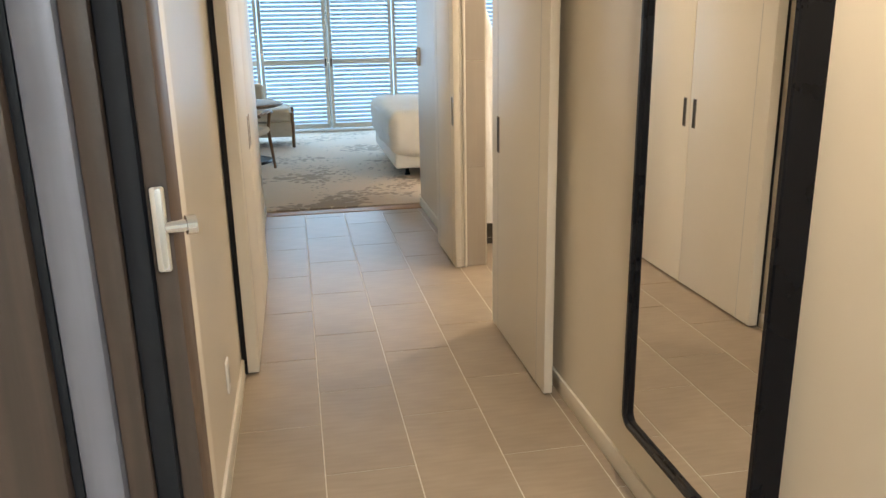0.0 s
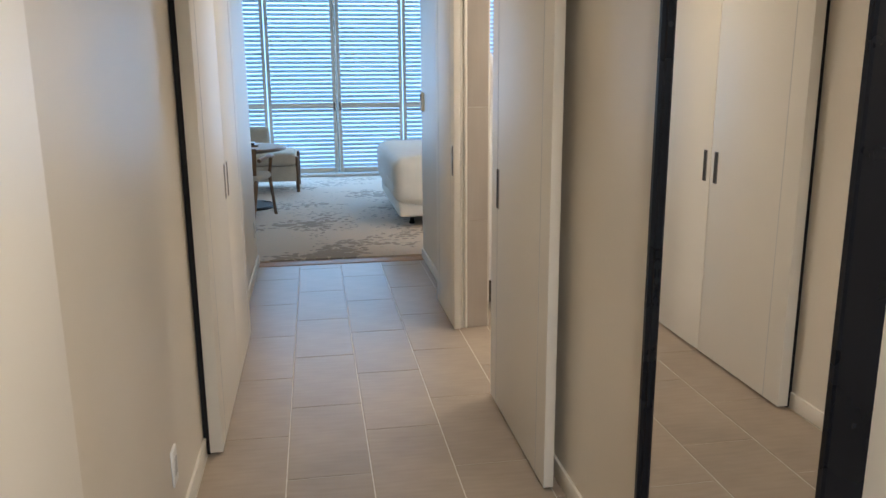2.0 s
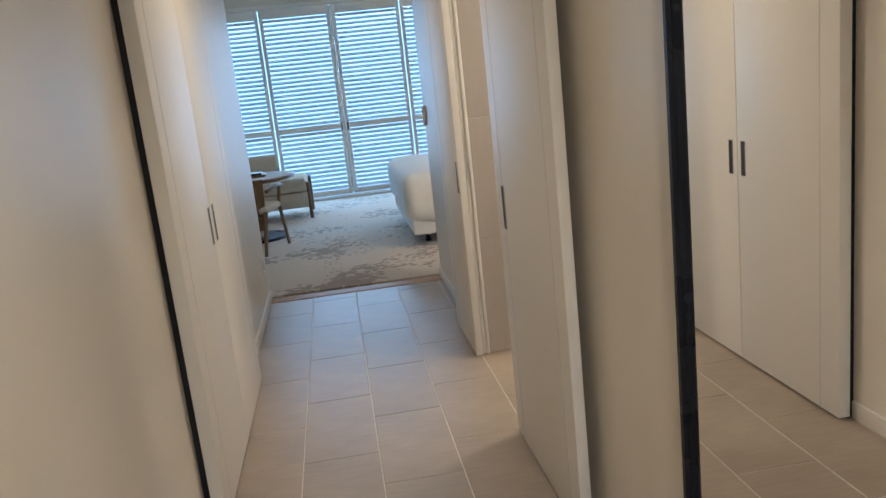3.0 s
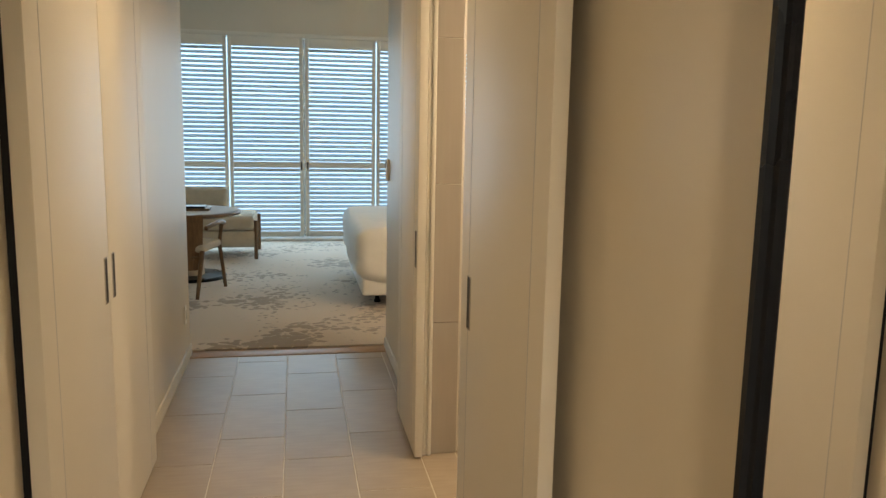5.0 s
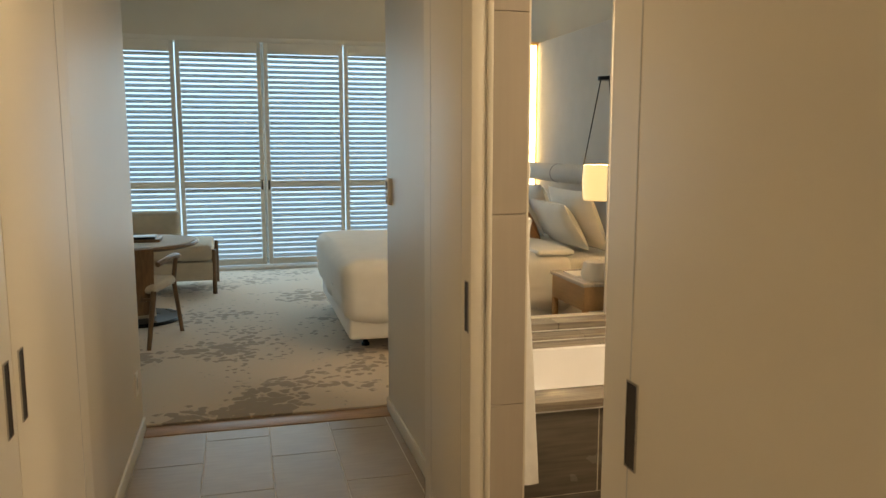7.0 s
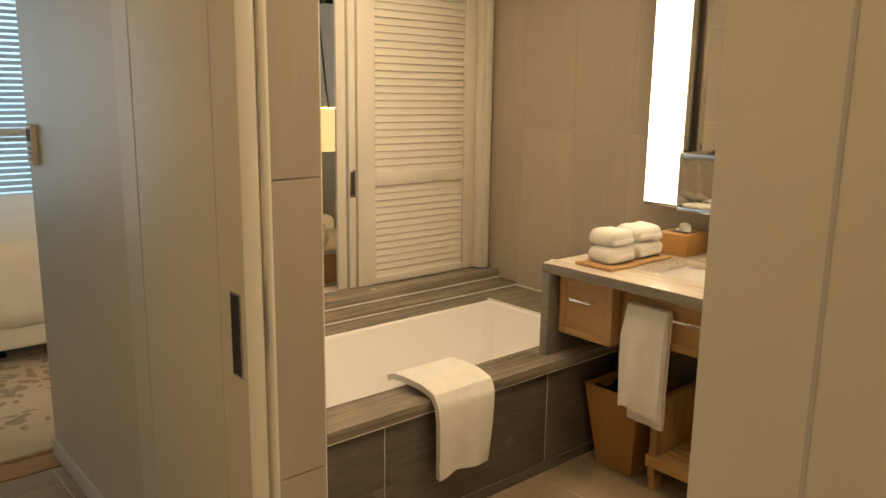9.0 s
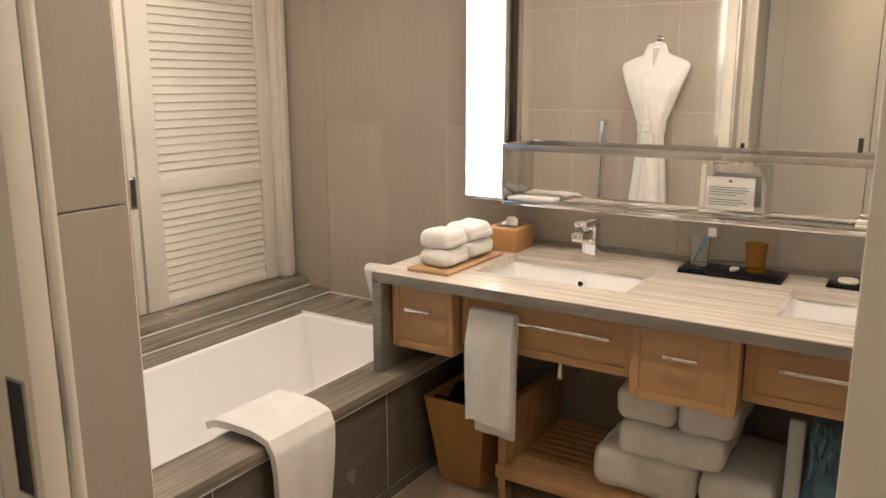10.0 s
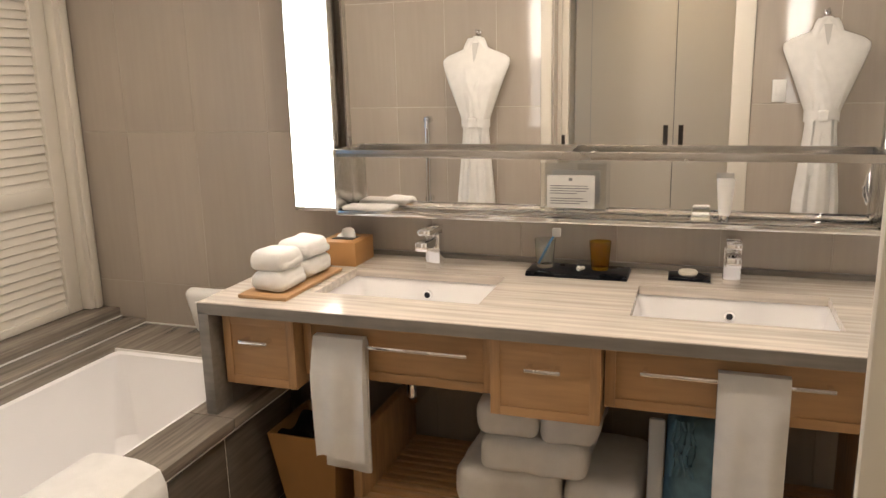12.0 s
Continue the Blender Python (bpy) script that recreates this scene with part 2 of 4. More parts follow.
def mesh_of(name, bm, material, smooth=True):
    bmesh.ops.recalc_face_normals(bm, faces=bm.faces)
    me = bpy.data.meshes.new(name)
    bm.to_mesh(me)
    bm.free()
    me.materials.append(material)
    if smooth:
        me.polygons.foreach_set("use_smooth", [True] * len(me.polygons))
        me.set_sharp_from_angle(angle=radians(38))
    return me


def part(name, bm, material, parent, label=""):
    ob = new(name, mesh_of(name, bm, material))
    ob.parent = parent
    return tagged(ob, label)


def thing(name, label, category, at=(0, 0, 0), group="", kind=""):
    ob = new(name)
    ob.location = at
    return tagged(ob, label, category, group, kind)


def solid(name, bm, material, label, category, group="", kind=""):
    return tagged(new(name, mesh_of(name, bm, material)), label, category, group, kind)


def setting(name, bm, material, label, category):
    return solid(name, bm, material, label, category, kind="structure")


# ---- plan ----
WL, WR = -0.29, 1.04          # the hall's walls
BATH_X0, BATH_X1 = 1.165, 3.25
PART_Y0, PART_Y1 = 6.47, 6.66  # wall between bathroom and bedroom
DOOR_Y0, DOOR_Y1 = 3.71, 4.80  # doorway into the bathroom
H_HALL, H_BED = 2.55, 3.36
BED_X1 = 3.25
WIN_Y = 12.05
HEAD = 2.45

setting("floor", box((-4.3, -1.6, -0.12), (3.6, 12.6, -0.0022)), M_GROUT, "light grout bed under the grey-beige porcelain tiles", "floor")
setting("ceiling", box((-0.6, -1.6, H_HALL), (3.6, PART_Y1, H_HALL + 0.1)), M_CEIL, "plain white painted ceiling", "ceiling")
setting("ceiling_bedroom", box((-4.3, PART_Y1, H_BED), (3.6, 12.6, H_BED + 0.1)), M_CEIL, "high white painted bedroom ceiling", "ceiling")
setting("wall_west", box((WL - 0.7, -0.35, 0), (WL, 6.66, H_HALL)), M_WALL, "cream painted hall wall", "wall")
setting("wall_entrance", box((-2.0, -1.7, 0), (3.4, -1.6, H_HALL)), M_WALL, "plain wall of the outer corridor", "wall")
setting("wall_landing_east", box((1.9, -1.6, 0), (2.0, -0.25, H_HALL)), M_WALL, "plain wall of the outer corridor", "wall")
setting("wall_landing_inner", box((BATH_X0 - 0.001, -0.35, 0), (1.9, -0.25, H_HALL)), M_WALL, "plain wall of the outer corridor", "wall")
setting("wall_landing_west", box((-2.1, -1.6, 0), (-2.0, -0.1, H_HALL)), M_WALL, "plain wall of the outer corridor", "wall")
setting("wall_landing_north", box((-2.0, -0.35, 0), (WL - 0.7, -0.25, H_HALL)), M_WALL, "plain wall of the outer corridor", "wall")
# the hall's east wall: near stretch, over the doorway, far stretch
setting("wall_east", box((WR, -0.35, 0), (BATH_X0 - 0.001, DOOR_Y0, H_HALL)), M_WALL, "cream painted hall wall behind the tall mirror", "wall")
setting("wall_east_head", box((WR, DOOR_Y0, HEAD), (BATH_X0 - 0.006, DOOR_Y1 + 0.02, H_HALL)), M_WALL, "cream painted wall over the bathroom doorway", "wall")
setting("wall_east_far", box((WR, DOOR_Y1 + 0.02, 0), (BATH_X0 - 0.001, PART_Y0, H_HALL)), M_WALL, "cream painted hall wall beside the sliding door", "wall")
setting("wall_corner", box((WR, PART_Y0, 0), (BATH_X0 + 0.02, PART_Y1, H_HALL)), M_WALL, "cream painted wall end towards the bedroom", "wall")
# bathroom
setting("wall_bath_east", box((BATH_X1 + 0.0018, 2.7, 0), (BATH_X1 + 0.15, PART_Y1, H_HALL)), M_GROUTW, "bathroom wall clad in taupe tiles", "wall")
setting("wall_bath_south", box((BATH_X0 - 0.006, 2.6, 0), (BATH_X1 + 0.15, 2.7, H_HALL)), M_WALL, "plain end wall of the bathroom", "wall")
# partition with the shuttered opening
OPX0, OPX1, OPZ0, OPZ1 = BATH_X0 + 0.02, 3.235, 0.50, 2.35
setting("wall_partition_low", box((OPX0, PART_Y0, 0), (BATH_X1 + 0.012, PART_Y1, OPZ0)), M_WALL, "low wall behind the bathtub", "wall")
setting("wall_partition_top", box((OPX0, PART_Y0, OPZ1), (BATH_X1 + 0.012, PART_Y1, H_HALL)), M_WALL, "wall over the shuttered opening", "wall")
setting("wall_hall_head", box((-4.3, PART_Y1 - 0.1, H_HALL), (3.6, PART_Y1, H_BED)), M_WALL, "bedroom wall over the hall ceiling", "wall")
# bedroom
setting("wall_bed_east", box((BED_X1 + 0.15, PART_Y1, 0), (BED_X1 + 0.25, 12.6, H_BED)), M_WALL, "cream bedroom wall behind the headboard", "wall")
setting("wall_bed_west", box((-4.3, PART_Y1 - 0.1, 0), (-4.2, 12.6, H_BED)), M_WALL, "cream bedroom wall", "wall")
setting("wall_bed_south", box((-4.2, PART_Y1 - 0.1, 0), (WL - 0.7, PART_Y1, H_HALL)), M_WALL, "cream bedroom wall beside the hall", "wall")
WX0, WX1, WZ1 = -3.6, 3.2, 2.69
setting("wall_north_top", box((-4.2, WIN_Y, WZ1), (3.4, WIN_Y + 0.2, H_BED)), M_WALL, "cream wall over the wide shuttered window", "wall")
setting("wall_north_end", box((-4.2, WIN_Y, 0), (WX0, WIN_Y + 0.2, WZ1)), M_WALL, "cream wall beside the window", "wall")
setting("wall_north_pier", box((WX1, WIN_Y, 0), (3.4, WIN_Y + 0.2, WZ1)), M_WALL, "cream wall beside the window", "wall")
setting("backdrop", box((-6, 13.6, -1.5), (6, 13.65, 4.5)), M_SKYGLOW, "bright blue daylight outside the window", "backdrop")
setting("trim", box((WX0, WIN_Y - 0.03, WZ1), (WX1, WIN_Y, WZ1 + 0.055), 0.006), M_SHUTTER, "cream moulding over the window shutters", "trim")
for nm, lo, hi in (("baseboard", (WL, 0.4, 0), (WL + 0.012, 3.44, 0.075)), ("baseboard", (WL, 4.92, 0), (WL + 0.012, 6.66, 0.075)),
                   ("baseboard", (WR - 0.012, 0.4, 0), (WR, 3.55, 0.075)), ("baseboard", (WR - 0.012, 5.0, 0), (WR, 6.66, 0.075))):
    setting(nm, box(lo, hi, 0.003), M_PANEL, "low cream painted skirting board", "baseboard")
setting("threshold", box((WL, 6.545, -0.012), (1.165, 6.69, 0.004), 0.002), M_WOODSTRIP, "orange-brown wooden threshold strip between tiles and rug", "threshold")
setting("floor_bedroom", box((-4.2, 6.69, -0.012), (3.4, 12.05, 0.0)), M_WOODSTRIP, "warm wooden floor under the rug", "floor")


def rug():
    bm = box((-3.4, 6.70, 0.0), (3.0, 11.82, 0.016), 0.006)
    return solid("rug", bm, M_RUG, "cream wool rug with scattered grey-brown leaf pattern", "rug")


rug()


# ---- window wall: plantation shutters ----
def shutter_panel(x0, x1, handle_side=0):
    p = thing("window_shutter", "cream louvred shutter panel with tilted slats letting in blue daylight", "shutter", (x0, WIN_Y - 0.02, 0), "shutters of the bedroom window")
    w, y0, y1, st = x1 - x0, -0.02, 0.02, 0.052
    z0, z1, zm = 0.05, 2.687, 1.025
    for a, b in ((0.002, st), (w - st, w - 0.002)):
        part("stile", box((a, y0, z0), (b, y1, z1), 0.004), M_SHUTTER, p)
    for a, b in ((z0, z0 + 0.075), (zm - 0.04, zm + 0.04), (z1 - 0.125, z1)):
        part("rail", box((st, y0, a), (w - st, y1, b), 0.003), M_SHUTTER, p)
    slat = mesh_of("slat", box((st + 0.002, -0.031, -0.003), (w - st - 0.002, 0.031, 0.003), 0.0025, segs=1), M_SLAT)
    for a, b in ((z0 + 0.075, zm - 0.04), (zm + 0.04, z1 - 0.125)):
        n = round((b - a) / 0.06)
        for k in range(n):
            s = new("slat", slat)
            s.parent = p
            s.location = (0, 0, a + (k + 0.5) * (b - a) / n)
            s.rotation_euler = (radians(42), 0, 0)
    if handle_side:
        hx = w - 0.028 if handle_side > 0 else 0.028
        h = part("handle", box((hx - 0.014, y0 - 0.003, 0.955), (hx + 0.014, y0 + 0.002, 1.075), 0.002), M_STEEL, p, "steel flush pull")
        part("recess", box((hx - 0.008, y0 - 0.005, 0.965), (hx + 0.008, y0 - 0.002, 1.065), 0.001), M_RECESS, h)
    return p


for k, (a, b) in enumerate(((-3.59, -2.44), (-2.43, -1.43), (-1.42, -0.45), (-0.44, 0.527), (0.553, 1.495), (1.505, 2.47), (2.48, 3.19))):
    shutter_panel(a, b, 1 if k == 3 else -1 if k == 4 else 0)
setting("window_sill", box((WX0, WIN_Y - 0.16, 0.0), (WX1, WIN_Y + 0.14, 0.04), 0.008), M_WHITE, "white window track at floor level", "sill")
wf = thing("window_1", "wide bedroom window behind the shutters", "window", (0, WIN_Y + 0.15, 0), kind="structure")
for x in (-3.55, -1.425, 0.54, 2.475, 3.15):
    part("mullion", box((x - 0.03, -0.02, 0.0), (x + 0.03, 0.03, WZ1)), M_STEEL, wf)


# ---- hall ----
def recessed_pull(parent, place, axis, size=(0.014, 0.05, 0.17)):
    """A flush pull: a thin frame and a flat dark patch painted as the recess's shade, on a face that looks along +x
    (axis 1) or -x (axis -1).
    """
    x, y, z = place
    w, h = size[1] / 2, size[2] / 2
    f = bmesh.new()
    for lo, hi in (((0, -w, -h), (0.003, -w + 0.0035, h)), ((0, w - 0.0035, -h), (0.003, w, h)), ((0, -w + 0.0035, -h), (0.003, w - 0.0035, -h + 0.0035)), ((0, -w + 0.0035, h - 0.0035), (0.003, w - 0.0035, h))):
        a, b = (lo[0], hi[0]) if axis > 0 else (-hi[0], -lo[0])
        box((x + a, y + lo[1], z + lo[2]), (x + b, y + hi[1], z + hi[2]), 0, f)
    p = part("pull", f, M_STEEL, parent, "steel flush pull frame")
    a, b = (0, 0.0012) if axis > 0 else (-0.0012, 0)
    part("recess", box((x + a, y - w + 0.0035, z - h + 0.0035), (x + b, y + w - 0.0035, z + h - 0.0035)), M_RECESS, p)
    return p


def groove(parent, x, y, z0, z1, axis):
    a, b = (0, 0.0008) if axis > 0 else (-0.0008, 0)
    part("groove", box((x + a, y - 0.0022, z0), (x + b, y + 0.0022, z1)), M_GREYFAB, parent, "fine routed groove")


def sliding_door(name, y0, y1, pull_y, label):
    d = thing(name, label, "sliding door", (0, 0, 0))
    part("leaf", box((0.958, y0, 0.012), (0.995, y1, HEAD + 0.08), 0.0025), M_PANEL, d)
    recessed_pull(d, (0.958, pull_y, 0.995), -1, (0.014, 0.042, 0.17))
    for e in (y0, y1):
        if abs(e - pull_y) < 0.15 and y0 < 4:
            s = 1 if e == y1 else -1
            part("edge_pull", box((0.966, min(e, e + s * 0.0025), 0.90), (0.987, max(e, e + s * 0.0025), 1.06), 0.001), M_RECESS, d, "dark pull in the door's edge")
    recessed_pull(d, (0.995, y1 - 0.03 if y0 < 4 else y0 + 0.03, 1.03), 1, (0.014, 0.03, 0.15))
    for gy in (y0 + 0.11, y1 - 0.11):
        groove(d, 0.958, gy, 0.012, HEAD + 0.08, -1)
    part("runner", box((0.975, y0 + 0.01, HEAD + 0.079), (0.99, y1 - 0.01, HEAD + 0.0795)), M_STEEL, d)
    return d


sliding_door("bathroom_sliding_door", 2.943, 3.806, 3.685, "cream lacquered sliding door half open before the bathroom")
sliding_door("bathroom_sliding_door", 4.752, 5.40, 4.79, "cream lacquered sliding door pushed open along the hall wall")
# door rail under the ceiling
solid("door_track", box((0.955, 2.85, HEAD + 0.08), (1.04, 5.7, HEAD + 0.1)), M_STEEL, "steel ceiling track of the sliding doors", "door track")
# floor strip in the doorway and its trim
dt = thing("doorway_trim", "cream moulded trim at the bathroom doorway", "trim", kind="structure")
part("moulding", box((1.003, 4.795, 0), (1.022, 4.835, HEAD), 0.006), M_PANEL, dt)
part("moulding", box((1.022, 4.785, 0), (1.042, 4.819, HEAD), 0.008), M_PANEL, dt)
for a, c in ((DOOR_Y0 + 0.002, 3.813), (4.822, 4.885)):
    part("casing", box((BATH_X0 + 0.002, a, 0.0), (BATH_X0 + 0.014, c, HEAD + 0.06), 0.004), M_PANEL, dt)
part("jamb_lining", box((WR + 0.002, DOOR_Y0, 0.0), (BATH_X0 + 0.002, DOOR_Y0 + 0.012, HEAD), 0.002), M_PANEL, dt)


def wardrobe():
    w = thing("wardrobe", "cream built-in wardrobe with two tall doors in the hall", "wardrobe")
    # thin black sheet in place of the shade behind the wardrobe doors
    part("body", box((WL + 0.001, 3.445, 0.0), (WL + 0.025, 4.90, H_HALL - 0.01)), M_DARKGAP, w, "black sheet painted as the shade in the gap behind the doors")
    for a, b, hy in ((3.430, 4.170, 4.117), (4.175, 4.905, 4.227)):
        d = part("door", box((-0.265, a, 0.012), (-0.216, b, H_HALL - 0.012), 0.0025), M_PANEL, w)
        recessed_pull(w, (-0.216, hy, 1.002), 1, (0.014, 0.036, 0.16))
        groove(w, -0.216, (a + 0.12) if a < 4 else (b - 0.12), 0.012, H_HALL - 0.012, 1)
    return w


wardrobe()


def tall_mirror():
    """A leaning-free wall mirror with a rounded black frame."""
    y0, y1, z0, z1, r, fw = 1.50, 2.20, 0.275, 2.25, 0.05, 0.028
    m = thing("wall_mirror", "tall mirror in a rounded black metal frame on the hall wall", "mirror")

    def loop(inset, x):
        pts = []
        for cy, cz, a0 in ((y1 - r, z1 - r, 0), (y0 + r, z1 - r, 90), (y0 + r, z0 + r, 180), (y1 - r, z0 + r, 270)):
            for k in range(9):
                a = radians(a0 + 90 * k / 8)
                pts.append((x, cy + (r - inset) * math.cos(a), cz + (r - inset) * math.sin(a)))
        return pts
    f = bmesh.new()
    xs = ((0.0, WR), (0.0, 0.972), (0.004, 0.968), (fw - 0.012, 0.968), (fw - 0.008, 0.976), (fw, 0.978), (fw, 1.03))
    loops = [[f.verts.new(p) for p in loop(i, x)] for i, x in xs]
    n = len(loops[0])
    for a, b in zip(loops, loops[1:]):
        for k in range(n):
            f.faces.new((a[k], a[(k + 1) % n], b[(k + 1) % n], b[k]))
    part("frame", f, M_BLACK, m, "rounded black metal frame")
    g = bmesh.new()
    g.faces.new([g.verts.new(p) for p in loop(fw - 0.001, 0.985)])
    part("mirror_glass", g, M_MIRROR, m, "silvered mirror glass")
    return m


tall_mirror()


def thermostat():
    t = thing("thermostat", "small white wall thermostat with grey display", "thermostat")
    part("case", box((WR - 0.02, 6.52, 1.187), (WR, 6.60, 1.332), 0.004), M_WHITE, t)
    part("display", box((WR - 0.0215, 6.535, 1.272), (WR - 0.0195, 6.585, 1.317)), M_INK, t)
    for k in range(3):
        part("button", box((WR - 0.0225, 6.54, 1.202 + 0.02 * k), (WR - 0.0195, 6.58, 1.213 + 0.02 * k), 0.001), M_GREYFAB, t)


def outlet(y, z):
    o = thing("wall_outlet", "white socket plate low on the cream hall wall", "outlet")
    part("plate", box((WL, y - 0.035, z - 0.06), (WL + 0.008, y + 0.035, z + 0.06), 0.003), M_WHITE, o)
    part("socket", box((WL + 0.008, y - 0.018, z - 0.03), (WL + 0.0095, y + 0.018, z + 0.03), 0.0005), M_GREYFAB, o)


thermostat()

outlet(2.85, 0.27)
outlet(6.45, 0.32)


def entrance():
    d = thing("entrance_door", "cream entrance door leaf standing open along the hall wall", "door")
    part("leaf", box((-0.252, 0.70, 0.012), (-0.204, 1.738, 2.2), 0.003), M_PANEL, d)
    groove(d, -0.204, 1.02, 0.012, 2.2, 1)
    j = thing("entrance_door_frame", "dark stained oak entrance door frame with black seal", "door frame")
    part("outer_post", box((-0.33, 0.60, 0), (-0.128, 0.66, 2.3), 0.004), M_DOOR, j)
    part("shadow_strip", box((-0.128, 0.609, 0), (-0.122, 0.66, 2.3), 0.001), M_DARKGAP, j, "dark joint beside the metal strip")
    part("steel_strip", box((-0.122, 0.605, 0), (-0.096, 0.66, 2.3), 0.006), M_JAMB, j, "lilac-grey metal strip")
    part("jamb", box((-0.096, 0.610, 0), (-0.080, 0.66, 2.3), 0.002), M_DOOR, j)
    part("seal", box((-0.080, 0.613, 0), (-0.064, 0.66, 2.3), 0.005), M_DARKGAP, j, "black rubber door seal")
    part("inner_jamb", box((-0.064, 0.617, 0), (-0.050, 0.66, 2.3), 0.002), M_DOOR, j)
    g = thing("door_guard", "small chrome door guard with a stubby knob on the frame", "door guard")
    part("plate", box((-0.061, 0.609, 1.346), (-0.052, 0.617, 1.400), 0.0025, segs=3), M_CHROME, g)
    part("knob_stem", tube(((-0.054, 0.612, 1.374), (-0.042, 0.616, 1.374)), 0.004), M_CHROME, g)
    part("knob", tube(((-0.042, 0.616, 1.374), (-0.0365, 0.618, 1.374)), 0.006, sides=20), M_CHROME, g)


entrance()


def downlight(x, y, z, watts, tint=WARM):
    d = thing("downlight", "unseen round recessed ceiling downlight with a warm lens", "downlight", (x, y, z), "ceiling downlights")
    part("rim", lathe(((0.034, -0.004), (0.045, -0.004), (0.045, 0.0), (0.034, 0.0), (0.034, -0.004))), M_STEEL, d)
    part("lens", lathe(((0.0, -0.002), (0.033, -0.002), (0.033, 0.0))), M_DOWN, d)
    s = new("downlight_beam", bpy.data.lights.new("downlight_beam", "AREA"))
    s.data.shape, s.data.size, s.data.spread = "DISK", 0.1, radians(150)
    s.data.energy, s.data.color = watts, tint
    s.location = (x, y, z - 0.012)


downlight(0.66, 1.25, H_HALL, 18.5, (1.0, 0.84, 0.66))
for x, y, wts in ((0.24, 4.1, 4.6), (0.36, 5.5, 2.5)):
    downlight(x, y, H_HALL, wts)
# unseen cool lamp added on the landing, brightens the edges facing the entrance
downlight(0.4, -1.35, H_HALL, 52, (0.66, 0.82, 1.0))
# fill for the bathroom: downlights added out of view over floor and tub
for x, y in ((1.72, 4.3), (2.45, 4.5), (2.1, 5.85)):
    downlight(x, y, H_HALL, 10, (1.0, 0.82, 0.62))


# ---- bathroom ----
def bathtub():
    t = thing("bathtub", "white built-in bathtub set in a dark stone surround", "bathtub")
    x0, x1, y0, y1, zt = 1.30, 2.925, 5.465, 6.10, 0.449
    bm = bmesh.new()

    def ring(x0, x1, y0, y1, z, r):
        pts = []
        for cx, cy, a0 in ((x1 - r, y1 - r, 0), (x0 + r, y1 - r, 90), (x0 + r, y0 + r, 180), (x1 - r, y0 + r, 270)):
            for k in range(6):
                a = radians(a0 + 18 * k)
                pts.append(bm.verts.new((cx + r * math.cos(a), cy + r * math.sin(a), z)))
        return pts
    rs = [ring(x0 - 0.02, x1 + 0.02, y0 - 0.02, y1 + 0.02, zt, 0.03), ring(x0, x1, y0, y1, zt + 0.008, 0.03), ring(x0 + 0.012, x1 - 0.012, y0 + 0.012, y1 - 0.012, zt, 0.03),
          ring(x0 + 0.10, x1 - 0.06, y0 + 0.05, y1 - 0.05, 0.14, 0.07), ring(x0 + 0.16, x1 - 0.10, y0 + 0.09, y1 - 0.09, 0.10, 0.08)]
    n = len(rs[0])
    for a, b in zip(rs, rs[1:]):
        for k in range(n):
            bm.faces.new((a[k], a[(k + 1) % n], b[(k + 1) % n], b[k]))
    bm.faces.new(rs[-1])
    part("basin", bm, M_CERAMIC, t)
    # stone deck round the basin
    deck = (((1.167, 5.282, 0.425), (2.50, 5.45, 0.462)), ((2.503, 5.282, 0.425), (3.247, 5.45, 0.462)),
            ((2.94, 5.453, 0.43), (3.247, 6.118, 0.460)), ((1.167, 6.118, 0.425), (2.09, 6.22, 0.460)), ((2.093, 6.118, 0.425), (3.247, 6.22, 0.460)),
            ((1.167, 5.453, 0.43), (1.285, 6.118, 0.460)))
    for lo, hi in deck:
        part("deck_slab", box(lo, hi, 0.002), M_STONE, t, "striped grey stone slab")
    part("front", box((1.167, 5.3025, 0.0), (2.88, 5.35, 0.424)), M_GROUT, t)
    for a, b in ((1.167, 1.69), (1.695, 2.468), (2.473, 2.88)):
        part("panel", box((a, 5.30, 0.045), (b, 5.313, 0.421), 0.0015), M_DTILE, t, "dark taupe striped panel")
    part("pale_joint", box((2.9325, 5.455, 0.44), (2.9395, 6.118, 0.4615)), M_WHITE, t)
    part("pale_joint", box((3.2405, 5.455, 0.460), (3.2475, 6.22, 0.465)), M_WHITE, t)
    part("plinth", box((1.167, 5.3015, 0.0), (2.88, 5.33, 0.042)), M_DTILE, t)
    part("trim_line", box((1.167, 5.286, 0.418), (2.88, 5.2995, 0.4245)), M_WHITE, t)
    return t


bathtub()
sl = thing("tub_ledge", "stepped striped stone ledge under the louvred opening", "ledge")
for lo, hi in (((1.167, 6.225, 0.42), (2.05, 6.35, 0.480)), ((2.053, 6.225, 0.42), (3.247, 6.35, 0.480)), ((1.167, 6.355, 0.42), (1.95, 6.50, 0.522)), ((1.953, 6.355, 0.42), (3.247, 6.50, 0.522))):
    part("slab", box(lo, hi, 0.002), M_STONE, sl)
for y0, z0 in ((6.220, 0.4605), (6.349, 0.4805)):
    part("pale_joint", box((1.167, y0, z0), (3.247, y0 + 0.007, z0 + 0.005)), M_WHITE, sl, "thin pale joint line")


